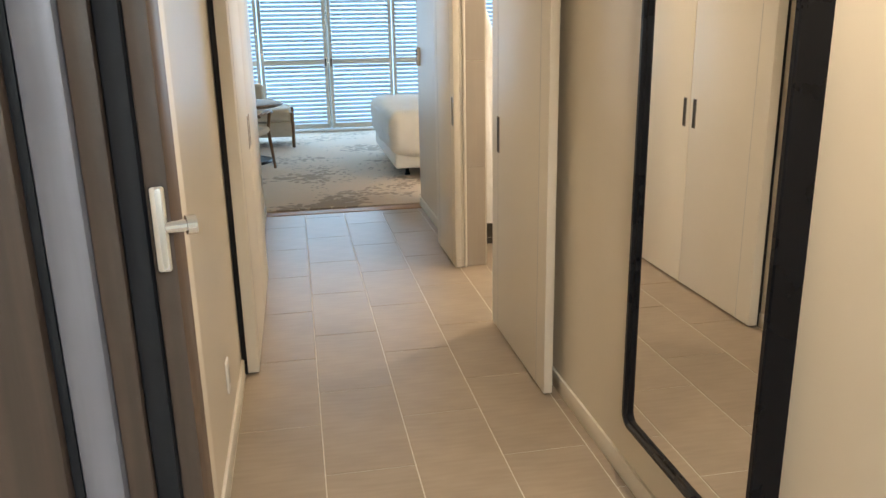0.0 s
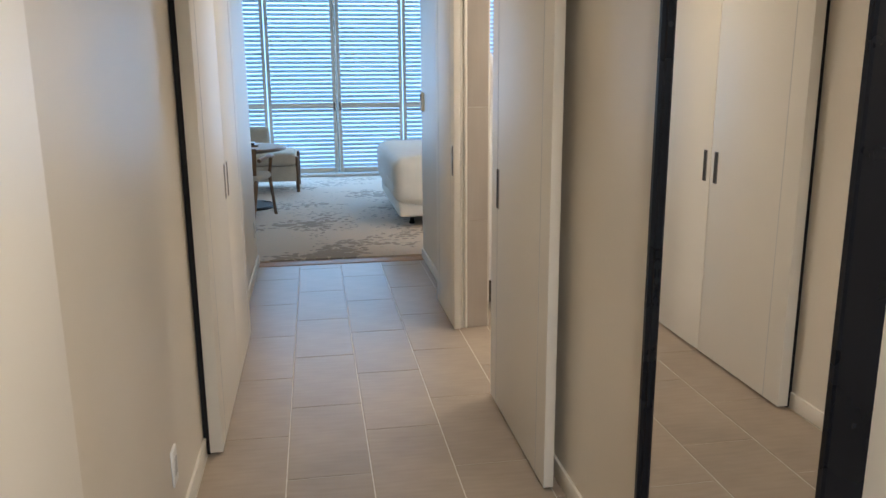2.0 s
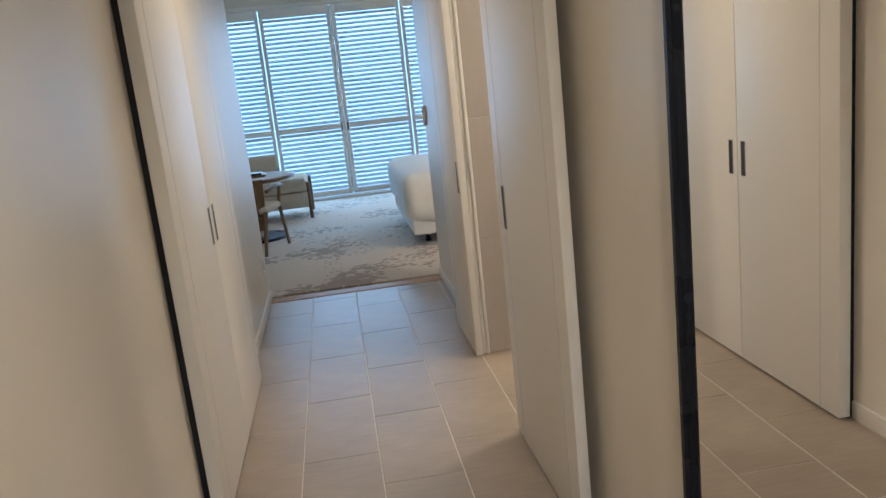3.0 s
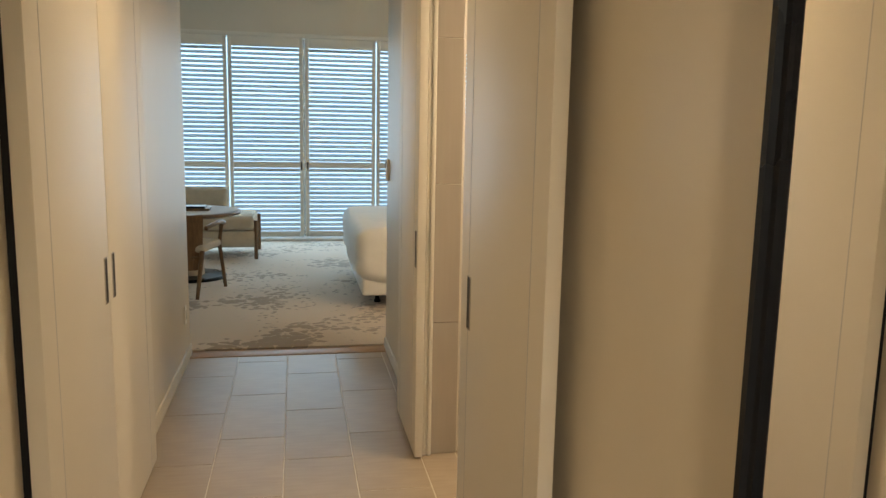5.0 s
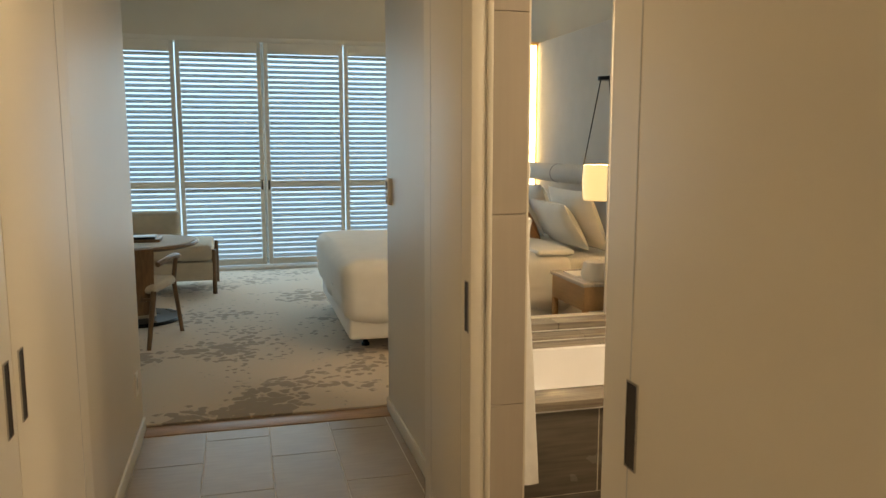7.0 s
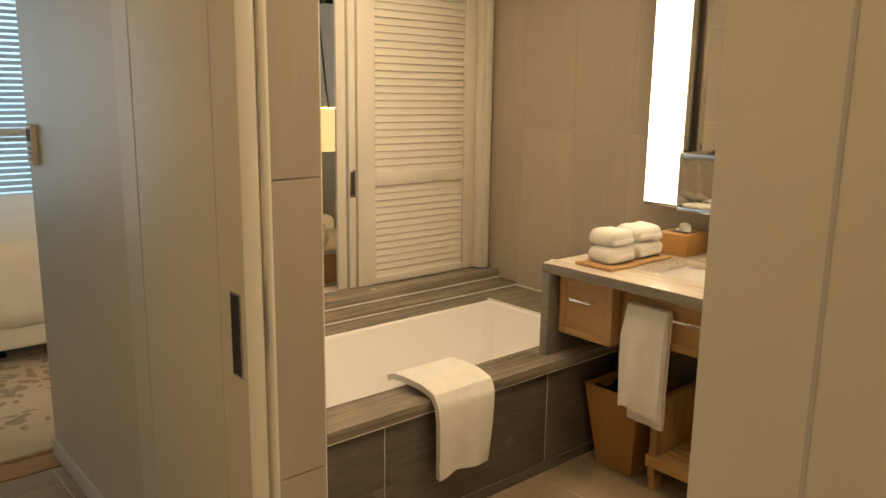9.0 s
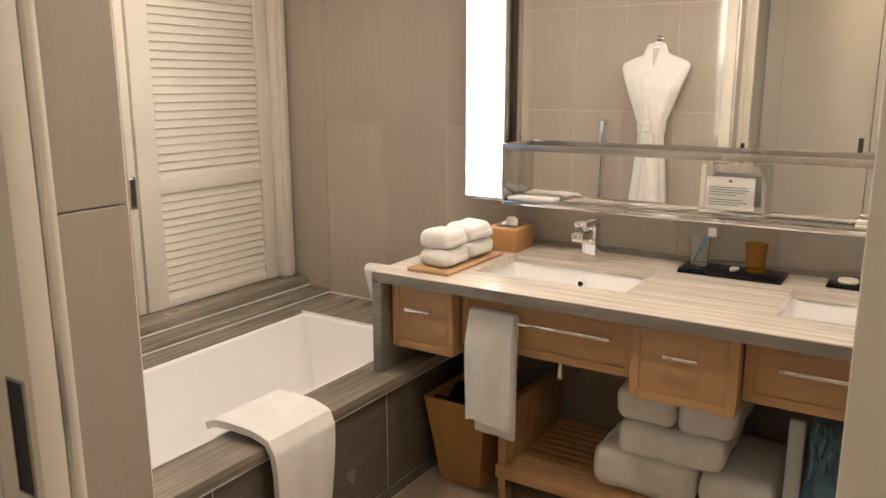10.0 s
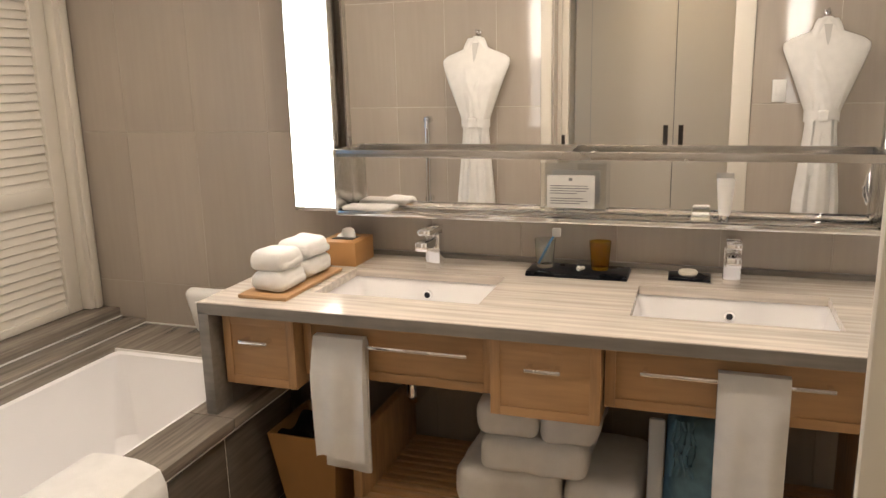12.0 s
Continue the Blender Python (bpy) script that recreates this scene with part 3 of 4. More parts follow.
def louvre_door(x0, x1, label):
    p = thing("louvred_shutter", label, "shutter", (x0, 6.50, 0), "louvred shutters over the bathtub")
    w, z0, z1, st = x1 - x0, 0.524, 2.34, 0.205
    for a, b, y in ((0, 0.052, 0.0), (0.058, 0.098, -0.012), (0.104, st, -0.02), (w - 0.075, w, -0.02)):
        part("stile", box((a, y, z0), (b, 0.02, z1), 0.005), M_SHUTTER, p)
    for a, b in ((z0, z0 + 0.035), (1.014, 1.078), (z1 - 0.07, z1)):
        part("rail", box((st, -0.016, a), (w - 0.075, 0.02, b), 0.003), M_SHUTTER, p)
    m = mesh_of("slat", box((st, -0.0035, -0.0225), (w - 0.075, 0.0035, 0.0225), 0.002, segs=1), M_SHUTTER)
    for a, b in ((z0 + 0.035, 1.014), (1.078, z1 - 0.07)):
        n = round((b - a) / 0.035)
        for k in range(n):
            s = new("slat", m)
            s.parent = p
            s.location = (0, 0, a + (k + 0.5) * (b - a) / n)
            s.rotation_euler = (radians(-15), 0, 0)
    h = part("pull", box((0.060, -0.0155, 0.97), (0.092, -0.0115, 1.10), 0.001), M_STEEL, p, "steel flush pull")
    part("recess", box((0.066, -0.0165, 0.98), (0.086, -0.0145, 1.09)), M_RECESS, h)


louvre_door(2.303, 3.165, "cream louvred shutter drawn across the end of the bathtub")
lf = thing("louvre_frame", "cream moulded frame of the louvred opening", "frame", kind="structure")
part("jamb", box((3.168, 6.44, 0.524), (3.248, 6.60, 2.38), 0.008), M_SHUTTER, lf)
part("bead", box((3.19, 6.425, 0.524), (3.225, 6.44, 2.38), 0.006), M_SHUTTER, lf)
part("head", box((1.17, 6.44, 2.345), (3.168, 6.60, 2.40), 0.006), M_SHUTTER, lf)

def vanity():
    v = thing("vanity_cabinet", "honey oak vanity with drawers and towel bars under the marble top", "vanity")
    part("carcass", box((2.66, 3.22, 0.60), (3.22, 5.34, 0.64)), M_OAK, v)
    part("end_panel", box((2.66, 5.30, 0.64), (3.22, 5.34, 0.80)), M_OAK, v)
    part("end_panel", box((2.66, 3.22, 0.64), (3.22, 3.26, 0.80)), M_OAK, v)
    def drawer(y0, y1, x, z0, z1, bar):
        d = part("drawer" if bar < 0.2 else "front_panel", box((x, y0, z0), (2.70 if x < 2.6 else 2.66, y1, z1), 0.002), M_OAK, v)
        fr = 0.028
        for lo, hi in (((y0, z0), (y0 + fr, z1)), ((y1 - fr, z0), (y1, z1))):
            part("frame_stile", box((x - 0.006, lo[0], lo[1]), (x + 0.001, hi[0], hi[1]), 0.0015), M_OAKV, d)
        for a, b in ((z0, z0 + fr), (z1 - fr, z1)):
            part("frame_rail", box((x - 0.006, y0 + fr, a), (x + 0.001, y1 - fr, b), 0.0015), M_OAK, d)
        c, zc = (y0 + y1) / 2, (z0 + z1) / 2 + (0.04 if bar < 0.2 else 0.023)
        hb = bmesh.new()
        box((x - 0.042, c - bar / 2, zc - 0.006), (x - 0.030, c + bar / 2, zc + 0.006), 0.003, hb)
        for s in (-1, 1):
            box((x - 0.032, c + s * (bar / 2 - 0.012) - 0.006, zc - 0.006), (x + 0.001, c + s * (bar / 2 - 0.012) + 0.006, zc + 0.006), 0.001, hb)
        part("handle" if bar < 0.2 else "towel_bar", hb, M_CHROME, d, "slim chrome bar")
    drawer(5.085, 5.335, 2.565, 0.555, 0.780, 0.10)
    drawer(4.475, 5.08, 2.615, 0.592, 0.782, 0.47)
    drawer(4.165, 4.47, 2.565, 0.555, 0.780, 0.10)
    drawer(3.50, 4.16, 2.615, 0.592, 0.782, 0.47)
    # open shelf on legs under the cabinet
    for y in (3.45, 4.94):
        part("side_panel", box((2.68, y, 0.05), (3.18, y + 0.03, 0.60 if y < 4 else 0.36), 0.002), M_OAKV, v)
    part("shelf_edge", box((2.66, 3.45, 0.10), (2.69, 4.97, 0.145), 0.002), M_OAK, v)
    for k in range(11):
        part("shelf_slat", box((2.70 + 0.044 * k, 3.48, 0.118), (2.733 + 0.044 * k, 4.94, 0.138), 0.002), M_OAK, v)
    for y in (3.47, 4.94):
        part("foot", box((2.69, y, 0.0), (2.73, y + 0.03, 0.10)), M_OAKV, v)
    return v


vanity()
B1, B2 = (4.812, 0.66), (3.837, 0.66)
CTR = 0.83


def countertop():
    c = thing("marble_countertop", "striped beige marble vanity top with two undermounted basins", "countertop")
    x0, x1, y0, y1, zb = 2.512, 3.25, 3.20, 5.385, CTR - 0.028
    hx0, hx1 = 2.70, 3.02
    bm = bmesh.new()
    ys = [y0]
    for cy, _ in (B2, B1):
        ys += [cy - 0.27, cy + 0.27]
    ys.append(y1)
    for k in range(len(ys) - 1):
        a, b = ys[k], ys[k + 1]
        if k % 2 == 0:
            box((x0, a, zb), (x1, b, CTR), 0, bm)
        else:
            box((x0, a, zb), (hx0, b, CTR), 0, bm)
            box((hx1, a, zb), (x1, b, CTR), 0, bm)
    bmesh.ops.remove_doubles(bm, verts=bm.verts, dist=1e-5)
    inner = [f for f in bm.faces if len(f.verts) == 4 and abs(f.normal.y) > 0.9 and y0 + 0.01 < f.calc_center_median().y < y1 - 0.01
             and all(len(e.link_faces) > 2 for e in f.edges)]
    if inner:
        bmesh.ops.delete(bm, geom=inner, context="FACES_ONLY")
    part("slab", bm, M_COUNTER, c)
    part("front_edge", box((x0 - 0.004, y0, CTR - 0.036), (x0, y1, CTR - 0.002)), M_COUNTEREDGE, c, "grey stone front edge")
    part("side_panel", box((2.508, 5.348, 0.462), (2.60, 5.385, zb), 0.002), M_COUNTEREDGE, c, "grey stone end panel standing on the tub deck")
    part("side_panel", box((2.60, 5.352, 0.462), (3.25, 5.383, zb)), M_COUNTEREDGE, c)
    part("upstand", box((3.232, 3.20, CTR), (3.25, 5.385, CTR + 0.018), 0.002), M_COUNTEREDGE, c, "low grey stone upstand")
    for cy, _ in (B1, B2):
        b = bmesh.new()
        prof = ((hx0 - 0.008, hx1 + 0.008, 0.278, zb - 0.001), (hx0 + 0.004, hx1 - 0.004, 0.266, zb - 0.02), (hx0 + 0.02, hx1 - 0.02, 0.245, zb - 0.115), (hx0 + 0.06, hx1 - 0.06, 0.20, zb - 0.135))
        loops = []
        for a, e, h, z in prof:
            r, pts = 0.03, []
            for cx, cyy, a0 in ((e - r, cy + h - r, 0), (a + r, cy + h - r, 90), (a + r, cy - h + r, 180), (e - r, cy - h + r, 270)):
                for k in range(5):
                    g = radians(a0 + 22.5 * k)
                    pts.append(b.verts.new((cx + r * math.cos(g), cyy + r * math.sin(g), z)))
            loops.append(pts)
        n = len(loops[0])
        for p, q in zip(loops, loops[1:]):
            for k in range(n):
                b.faces.new((p[k], p[(k + 1) % n], q[(k + 1) % n], q[k]))
        b.faces.new(loops[-1])
        s = part("basin", b, M_CERAMIC, c, "white ceramic undermounted basin")
        o = tube(((hx1 - 0.022, cy, 0.755), (hx1 - 0.010, cy, 0.756)), 0.016, sides=20)
        ov = part("overflow_ring", o, M_CHROME, s)
        part("overflow_hole", tube(((hx1 - 0.0235, cy, 0.755), (hx1 - 0.021, cy, 0.755)), 0.010, sides=16), M_BLACK, s)
        part("drain", lathe(((0.0, 0.004), (0.026, 0.004), (0.03, 0.0)), (2.86, cy, zb - 0.135)), M_CHROME, s)
    return c


countertop()


def faucet(y):
    f = thing("faucet", "square chrome basin mixer tap", "faucet", (3.09, y, CTR), "basin taps")
    f.scale = (1.12, 1.12, 1.2)
    part("body", box((-0.024, -0.024, 0.0), (0.024, 0.024, 0.105), 0.005), M_CHROME, f)
    part("spout", box((-0.125, -0.02, 0.072), (-0.018, 0.02, 0.098), 0.005), M_CHROME, f)
    part("lever", box((-0.10, -0.021, 0.112), (0.026, 0.021, 0.128), 0.005), M_CHROME, f)
    part("cartridge", box((-0.02, -0.019, 0.104), (0.02, 0.019, 0.114)), M_STEEL, f)


faucet(4.812)
faucet(3.835)
tp = thing("waste_pipe", "chrome waste trap under the basin", "pipe", group="basin traps")
part("pipe", tube(((2.95, 4.86, 0.61), (2.95, 4.86, 0.40)), 0.02), M_CHROME, tp)
part("elbow", tube(((2.95, 4.86, 0.40), (2.96, 4.86, 0.385), (3.0, 4.86, 0.38), (3.25, 4.86, 0.38)), 0.018), M_CHROME, tp)
copy_thing(tp, pose(0, -0.95, 0))
sv = thing("stop_valve", "small white stop valve on the wall", "valve")
part("knob", tube(((3.10, 4.66, 0.50), (3.14, 4.66, 0.50)), 0.018), M_WHITE, sv)
part("stem", tube(((3.14, 4.66, 0.50), (3.25, 4.66, 0.50)), 0.008), M_CHROME, sv)


def vanity_mirror():
    m = thing("vanity_mirror", "wide vanity mirror with steel frame and glass shelf", "mirror")
    y0, y1, z0, z1 = 3.42, 5.19, 1.005, 2.40
    part("backing", box((3.222, y0, z0), (3.248, y1, z1)), M_STEEL, m)
    part("mirror_glass", box((3.219, y0 + 0.012, z0 + 0.012), (3.2225, y1 - 0.012, z1 - 0.012)), M_MIRROR, m, "silvered mirror glass")
    for a, b in ((y0, y0 + 0.012), (y1 - 0.012, y1)):
        part("frame_side", box((3.205, a, 1.242), (3.222, b, z1), 0.002), M_STEEL, m, "slim steel side frame")
        part("bay_end", box((3.09, a, z0), (3.222, b, 1.242), 0.002), M_STEEL, m, "steel end of the shelf bay")
    part("shelf_rail", box((3.09, y0 + 0.012, 1.214), (3.098, y1 - 0.012, 1.240), 0.002), M_STEEL, m, "steel guard rail")
    part("shelf", box((3.09, y0 + 0.012, 1.008), (3.222, y1 - 0.012, 1.018), 0.002), M_ACRYL, m, "clear glass shelf")
    part("shelf_edge", box((3.086, y0 + 0.012, 1.005), (3.0895, y1 - 0.012, 1.021), 0.001), M_CHROME, m)
    return m


vanity_mirror()


def vanity_lamp(y0, y1):
    l = thing("vanity_lamp", "tall lit opal panel lamp beside the mirror", "lamp", group="mirror lamps")
    part("case", box((3.15, y0, 1.005), (3.25, y1, 2.42), 0.003), M_STEEL, l, "slim steel case")
    part("diffuser", box((3.143, y0 + 0.008, 1.02), (3.1495, y1 - 0.008, 2.405), 0.002), M_LAMP, l, "glowing white diffuser")
    area_lamp("vanity_lamp_light", look((3.135, (y0 + y1) / 2, 1.72), (1.5, (y0 + y1) / 2, 1.6)), y1 - y0, 1.35, 13.5, SOFT)


vanity_lamp(5.208, 5.39)
vanity_lamp(3.22, 3.395)


# ---- bathroom loose things ----
def soft_block(lo, hi, wobble=0.004, seed=0, bm=None, rad=0.02, fold_axis=None):
    """A padded, slightly uneven block, for folded textiles."""
    out = box(lo, hi, min(rad, 0.45 * min(h - l for l, h in zip(lo, hi))), bm, segs=4)
    long = [e for e in out.edges if e.calc_length() > 0.03]
    bmesh.ops.subdivide_edges(out, edges=long, cuts=4, use_grid_fill=True)
    for v in out.verts:
        n = noise.noise_vector(v.co * 14 + Vector((seed, seed * 2, 0)))
        v.co += n * wobble
    return out


def folded_towel(lo, hi, label, group, seed=0):
    t = thing("folded_towel", label, "towel", group=group)
    n = 1
    h = (hi[2] - lo[2]) / n
    for k in range(n):
        part("fold", soft_block((lo[0] + 0.002 * k, lo[1], lo[2] + h * k), (hi[0], hi[1], lo[2] + h * (k + 1) + 0.002), 0.008, seed + k, rad=h * 0.3), M_TOWEL, t)
    return t


def wash_towels():
    tr = thing("towel_tray", "flat honey oak tray for the rolled face towels", "tray")
    part("base", box((2.58, 5.115, CTR), (2.97, 5.285, CTR + 0.012), 0.003), M_OAK, tr)
    for k, (a, b) in enumerate(((2.615, 2.77), (2.785, 2.955))):
        for j in range(2):
            z = CTR + 0.0125 + 0.062 * j
            t = thing("rolled_towel", "small white terry face towel folded into a roll", "towel", group="face towels on the tray")
            part("roll", soft_block((a + 0.006 * j, 5.140 + 0.004 * j, z), (b - 0.006 * j, 5.268, z + 0.064), 0.007, 3 * k + j, rad=0.028), M_TOWEL, t)
            part("fold", soft_block((a + 0.012, 5.136 + 0.004 * j, z + 0.006), (b - 0.014, 5.20, z + 0.036), 0.005, 7 + 3 * k + j, rad=0.014), M_TOWEL, t)


wash_towels()


def tissue_box():
    t = thing("tissue_box", "tan leatherette tissue box with white tissue", "tissue box")
    part("box_body", box((3.03, 5.09, CTR), (3.19, 5.235, CTR + 0.088), 0.004), M_BIN, t)
    part("slot", box((3.075, 5.12, CTR + 0.088), (3.145, 5.205, CTR + 0.0895), 0.0005), M_BLACK, t)
    part("tissue", grid(lambda u, v: (3.11 + 0.018 * math.sin(9 * u) * v, 5.125 + 0.075 * u, CTR + 0.088 + (0.03 + 0.012 * math.sin(5 * u)) * v * math.sin(math.pi * (0.12 + 0.76 * u))), 12, 5, thick=0.001), M_LINEN, t)


tissue_box()


def cup(x, y, material, label):
    c = thing("tumbler", label, "glass", (x, y, CTR + 0.017), "glasses on the tray")
    part("glass", lathe(((0.0, 0.0), (0.027, 0.0), (0.029, 0.004), (0.036, 0.095), (0.0335, 0.095), (0.027, 0.012), (0.0, 0.010))), material, c)


def tray_set():
    t = thing("amenity_tray", "flat black tray with two tumblers", "tray")
    part("base", box((3.05, 4.148, CTR), (3.19, 4.482, CTR + 0.011), 0.003), M_BLACK, t)
    part("lip", box((3.052, 4.150, CTR + 0.011), (3.188, 4.480, CTR + 0.0165), 0.002), M_BLACK, t)
    cup(3.13, 4.43, M_GLASSB, "blue-grey glass tumbler holding a toothbrush")
    cup(3.13, 4.245, M_GLASSA, "amber glass tumbler on the black tray")
    b = thing("toothbrush", "blue toothbrush with white bristle cover in the tumbler", "toothbrush")
    part("handle", tube(((3.120, 4.45, CTR + 0.03), (3.130, 4.415, CTR + 0.10), (3.135, 4.40, CTR + 0.125)), 0.004), M_BLUEP, b)
    part("head", box((3.129, 4.378, CTR + 0.12), (3.143, 4.406, CTR + 0.15), 0.004), M_WHITE, b)
    p = thing("toothpaste_tube", "tiny white toothpaste tube lying on the tray", "toothpaste")
    part("tube_body", tube(((3.09, 4.31, CTR + 0.025), (3.11, 4.295, CTR + 0.025)), 0.009, taper=0.006), M_WHITE, p)
    part("cap", tube(((3.085, 4.314, CTR + 0.025), (3.09, 4.31, CTR + 0.025)), 0.006), M_WHITE, p)
    s = thing("soap_dish", "small black dish for the soap", "soap dish")
    part("base", box((3.10, 3.895, CTR), (3.19, 4.025, CTR + 0.010), 0.003), M_BLACK, s)
    k = thing("soap_bar", "round ivory soap on the black dish", "soap")
    part("bar", lathe(((0.0, 0.0), (0.026, 0.001), (0.031, 0.008), (0.028, 0.016), (0.0, 0.018)), (3.145, 3.965, CTR + 0.010)), M_SOAP, k)


tray_set()


def card_holder():
    c = thing("notice_holder", "clear acrylic holder with a printed notice on the glass shelf", "notice")
    part("acrylic", box((3.168, 4.235, 1.019), (3.176, 4.455, 1.195), 0.002), M_ACRYL, c)
    p = part("paper", box((3.1645, 4.272, 1.045), (3.1675, 4.432, 1.155)), M_WHITE, c, "white printed card")
    for k in range(8):
        w = (0.125, 0.13, 0.12, 0.09, 0.0, 0.11, 0.125, 0.10)[k]
        if w:
            part("text_line", box((3.1632, 4.42 - w, 1.118 - 0.0085 * k), (3.1644, 4.42, 1.1204 - 0.0085 * k)), M_INK, p)
    part("emblem", box((3.1632, 4.346, 1.136), (3.1644, 4.358, 1.146)), M_INK, p)
    t = thing("lotion_tube", "white lotion tube standing on its cap", "lotion")
    part("cap", lathe(((0.0, 0.0), (0.017, 0.0), (0.017, 0.022), (0.0, 0.022)), (3.15, 3.865, 1.019)), M_CHROME, t)
    part("tube_body", grid(lambda u, v: (3.15 + (0.016 * (1 - v) + 0.002) * math.cos(2 * math.pi * u), 3.865 + (0.018 + 0.010 * v) * math.sin(2 * math.pi * u), 1.041 + 0.115 * v), 20, 4), M_WHITE, t)
    j = thing("soap_case", "small white soap case on the glass shelf", "soap")
    part("lower", box((3.13, 3.905, 1.019), (3.17, 3.965, 1.034), 0.006), M_SOAP, j)
    part("lid", box((3.132, 3.907, 1.0345), (3.168, 3.963, 1.046), 0.006), M_WHITE, j)
    f = thing("hand_towel", "small white flat towel on the glass shelf end", "towel")
    part("cloth", soft_block((3.10, 4.98, 1.019), (3.19, 5.17, 1.036), 0.002, 7, rad=0.008), M_TOWEL, f)


card_holder()


def magnifier():
    m = thing("shaving_mirror", "round chrome magnifying mirror on a stand", "mirror", (3.06, 3.33, CTR))
    part("base", lathe(((0.0, 0.0), (0.055, 0.0), (0.055, 0.025), (0.045, 0.032), (0.0, 0.034))), M_CHROME, m)
    part("pole", tube(((0, 0, 0.03), (0, 0, 0.17)), 0.007), M_CHROME, m)
    q = Matrix.Translation((0, 0, 0.28)) @ Matrix.Rotation(radians(78), 4, "Y")
    r = lathe(((0.098, -0.012), (0.108, -0.012), (0.112, 0.0), (0.108, 0.012), (0.098, 0.012), (0.098, -0.012)), sides=40)
    bmesh.ops.transform(r, matrix=q, verts=r.verts)
    part("rim", r, M_CHROME, m)
    g = lathe(((0.0, -0.009), (0.098, -0.008)), sides=40)
    bmesh.ops.transform(g, matrix=q, verts=g.verts)
    part("mirror_glass", g, M_MIRROR, m)
    part("yoke", tube([(0.0, 0.114 * math.cos(radians(a)), 0.28 - 0.114 * math.sin(radians(a))) for a in range(0, 181, 15)], 0.004), M_CHROME, m)


magnifier()


def hanging_towel(name, label, top, drop_a, drop_b, along, across, width, seed, thick=0.018):
    """A towel over a bar or rim: its front and back falls, with soft folds. along: the bar's direction; across: outwards."""
    t = thing(name, label, "towel")
    A, C, T = Vector(along), Vector(across), Vector(top)
    gap = thick * 1.1

    def fn(u, v):
        s = u - 0.5
        l = drop_a + drop_b + gap * 2
        d = v * l
        fold = 1.5 * (0.012 * math.sin(5 * s + seed) + 0.007 * math.sin(11 * s + 2 * seed + 2 * v)) * (0.35 + 0.9 * abs(s + 0.1))
        if d < drop_a:
            k = (drop_a - d)
            p = T + C * (gap + 0.020 * min(1, k / 0.1) + fold * min(1, k / 0.12)) - Vector((0, 0, k))
        elif d < drop_a + 2 * gap:
            a = math.pi * (d - drop_a) / (2 * gap)
            p = T + C * (gap * math.cos(a)) + Vector((0, 0, gap * math.sin(a)))
        else:
            k = d - drop_a - 2 * gap
            p = T - C * (gap + 0.004 + 0.4 * fold * min(1, k / 0.12)) - Vector((0, 0, k))
        sag = 0.012 * math.sin(5 * s + seed) * (1 if d < drop_a else 0) * (1 - d / max(drop_a, 1e-6))
        return p + A * (width * s * (1 - 0.05 * abs(2 * v - 1) + 0.02 * math.sin(6 * v + seed))) + Vector((0, 0, sag))
    bm = grid(fn, 28, 44, thick=thick)
    part("cloth", bm, M_TOWEL, t)
    return t


hanging_towel("bar_towel", "white terry hand towel hanging over the vanity's bar", (2.579, 4.94, 0.723), 0.37, 0.425, (0, 1, 0), (-1, 0, 0), 0.165, 0.4)
hanging_towel("bar_towel", "white terry hand towel hanging by the second basin", (2.579, 3.785, 0.723), 0.46, 0.40, (0, 1, 0), (-1, 0, 0), 0.175, 2.1)


def bath_mat():
    """A folded bath mat laid over the tub's edge."""
    t = thing("bath_mat", "thick white bath mat draped over the tub's edge", "bath mat")
    prof = ((5.50, 0.470), (5.47, 0.484), (5.41, 0.488), (5.33, 0.486), (5.278, 0.472), (5.262, 0.44), (5.258, 0.39), (5.260, 0.31), (5.264, 0.24), (5.267, 0.185))

    def fn(u, v):
        k = v * (len(prof) - 1)
        i = min(int(k), len(prof) - 2)
        f = k - i
        y = prof[i][0] + (prof[i + 1][0] - prof[i][0]) * f
        z = prof[i][1] + (prof[i + 1][1] - prof[i][1]) * f
        w = 0.272 if v < 0.5 else 0.272 - 0.03 * (v - 0.5)
        rip = 0.009 * math.sin(10 * u + 1.0) * max(0, v - 0.45) * 2
        return (1.855 + w * u + 0.02 * v * (1 - u), y - rip, z + 0.02 * math.sin(3 * u + 0.4) * max(0, v - 0.8) * 3)
    part("cloth", grid(fn, 26, 40, thick=-0.022), M_TOWEL, t)


bath_mat()


def waste_bin():
    b = thing("waste_bin", "tapered tan leatherette waste bin beside the tub", "bin", (2.80, 5.145, 0.0))
    bm = bmesh.new()
    loops = []
    for h, z in ((0.092, 0.0), (0.14, 0.34), (0.132, 0.34), (0.088, 0.02)):
        loops.append([bm.verts.new((sx * h, sy * h * 0.9, z)) for sx, sy in ((1, 1), (-1, 1), (-1, -1), (1, -1))])
    for p, q in zip(loops, loops[1:]):
        for k in range(4):
            bm.faces.new((p[k], p[(k + 1) % 4], q[(k + 1) % 4], q[k]))
    bm.faces.new(loops[0])
    bm.faces.new(loops[-1])
    part("body", bm, M_BIN, b)
    part("liner", grid(lambda u, v: (0.13 * (2 * u - 1) * (1 - 0.25 * abs(v - 0.5)), 0.117 * (2 * v - 1), 0.31 + 0.022 * math.sin(9 * u) * math.sin(7 * v) - 0.12 * (1 - max(abs(2 * u - 1), abs(2 * v - 1)))), 16, 16), M_DARKGAP, b, "crumpled black bin liner")


waste_bin()

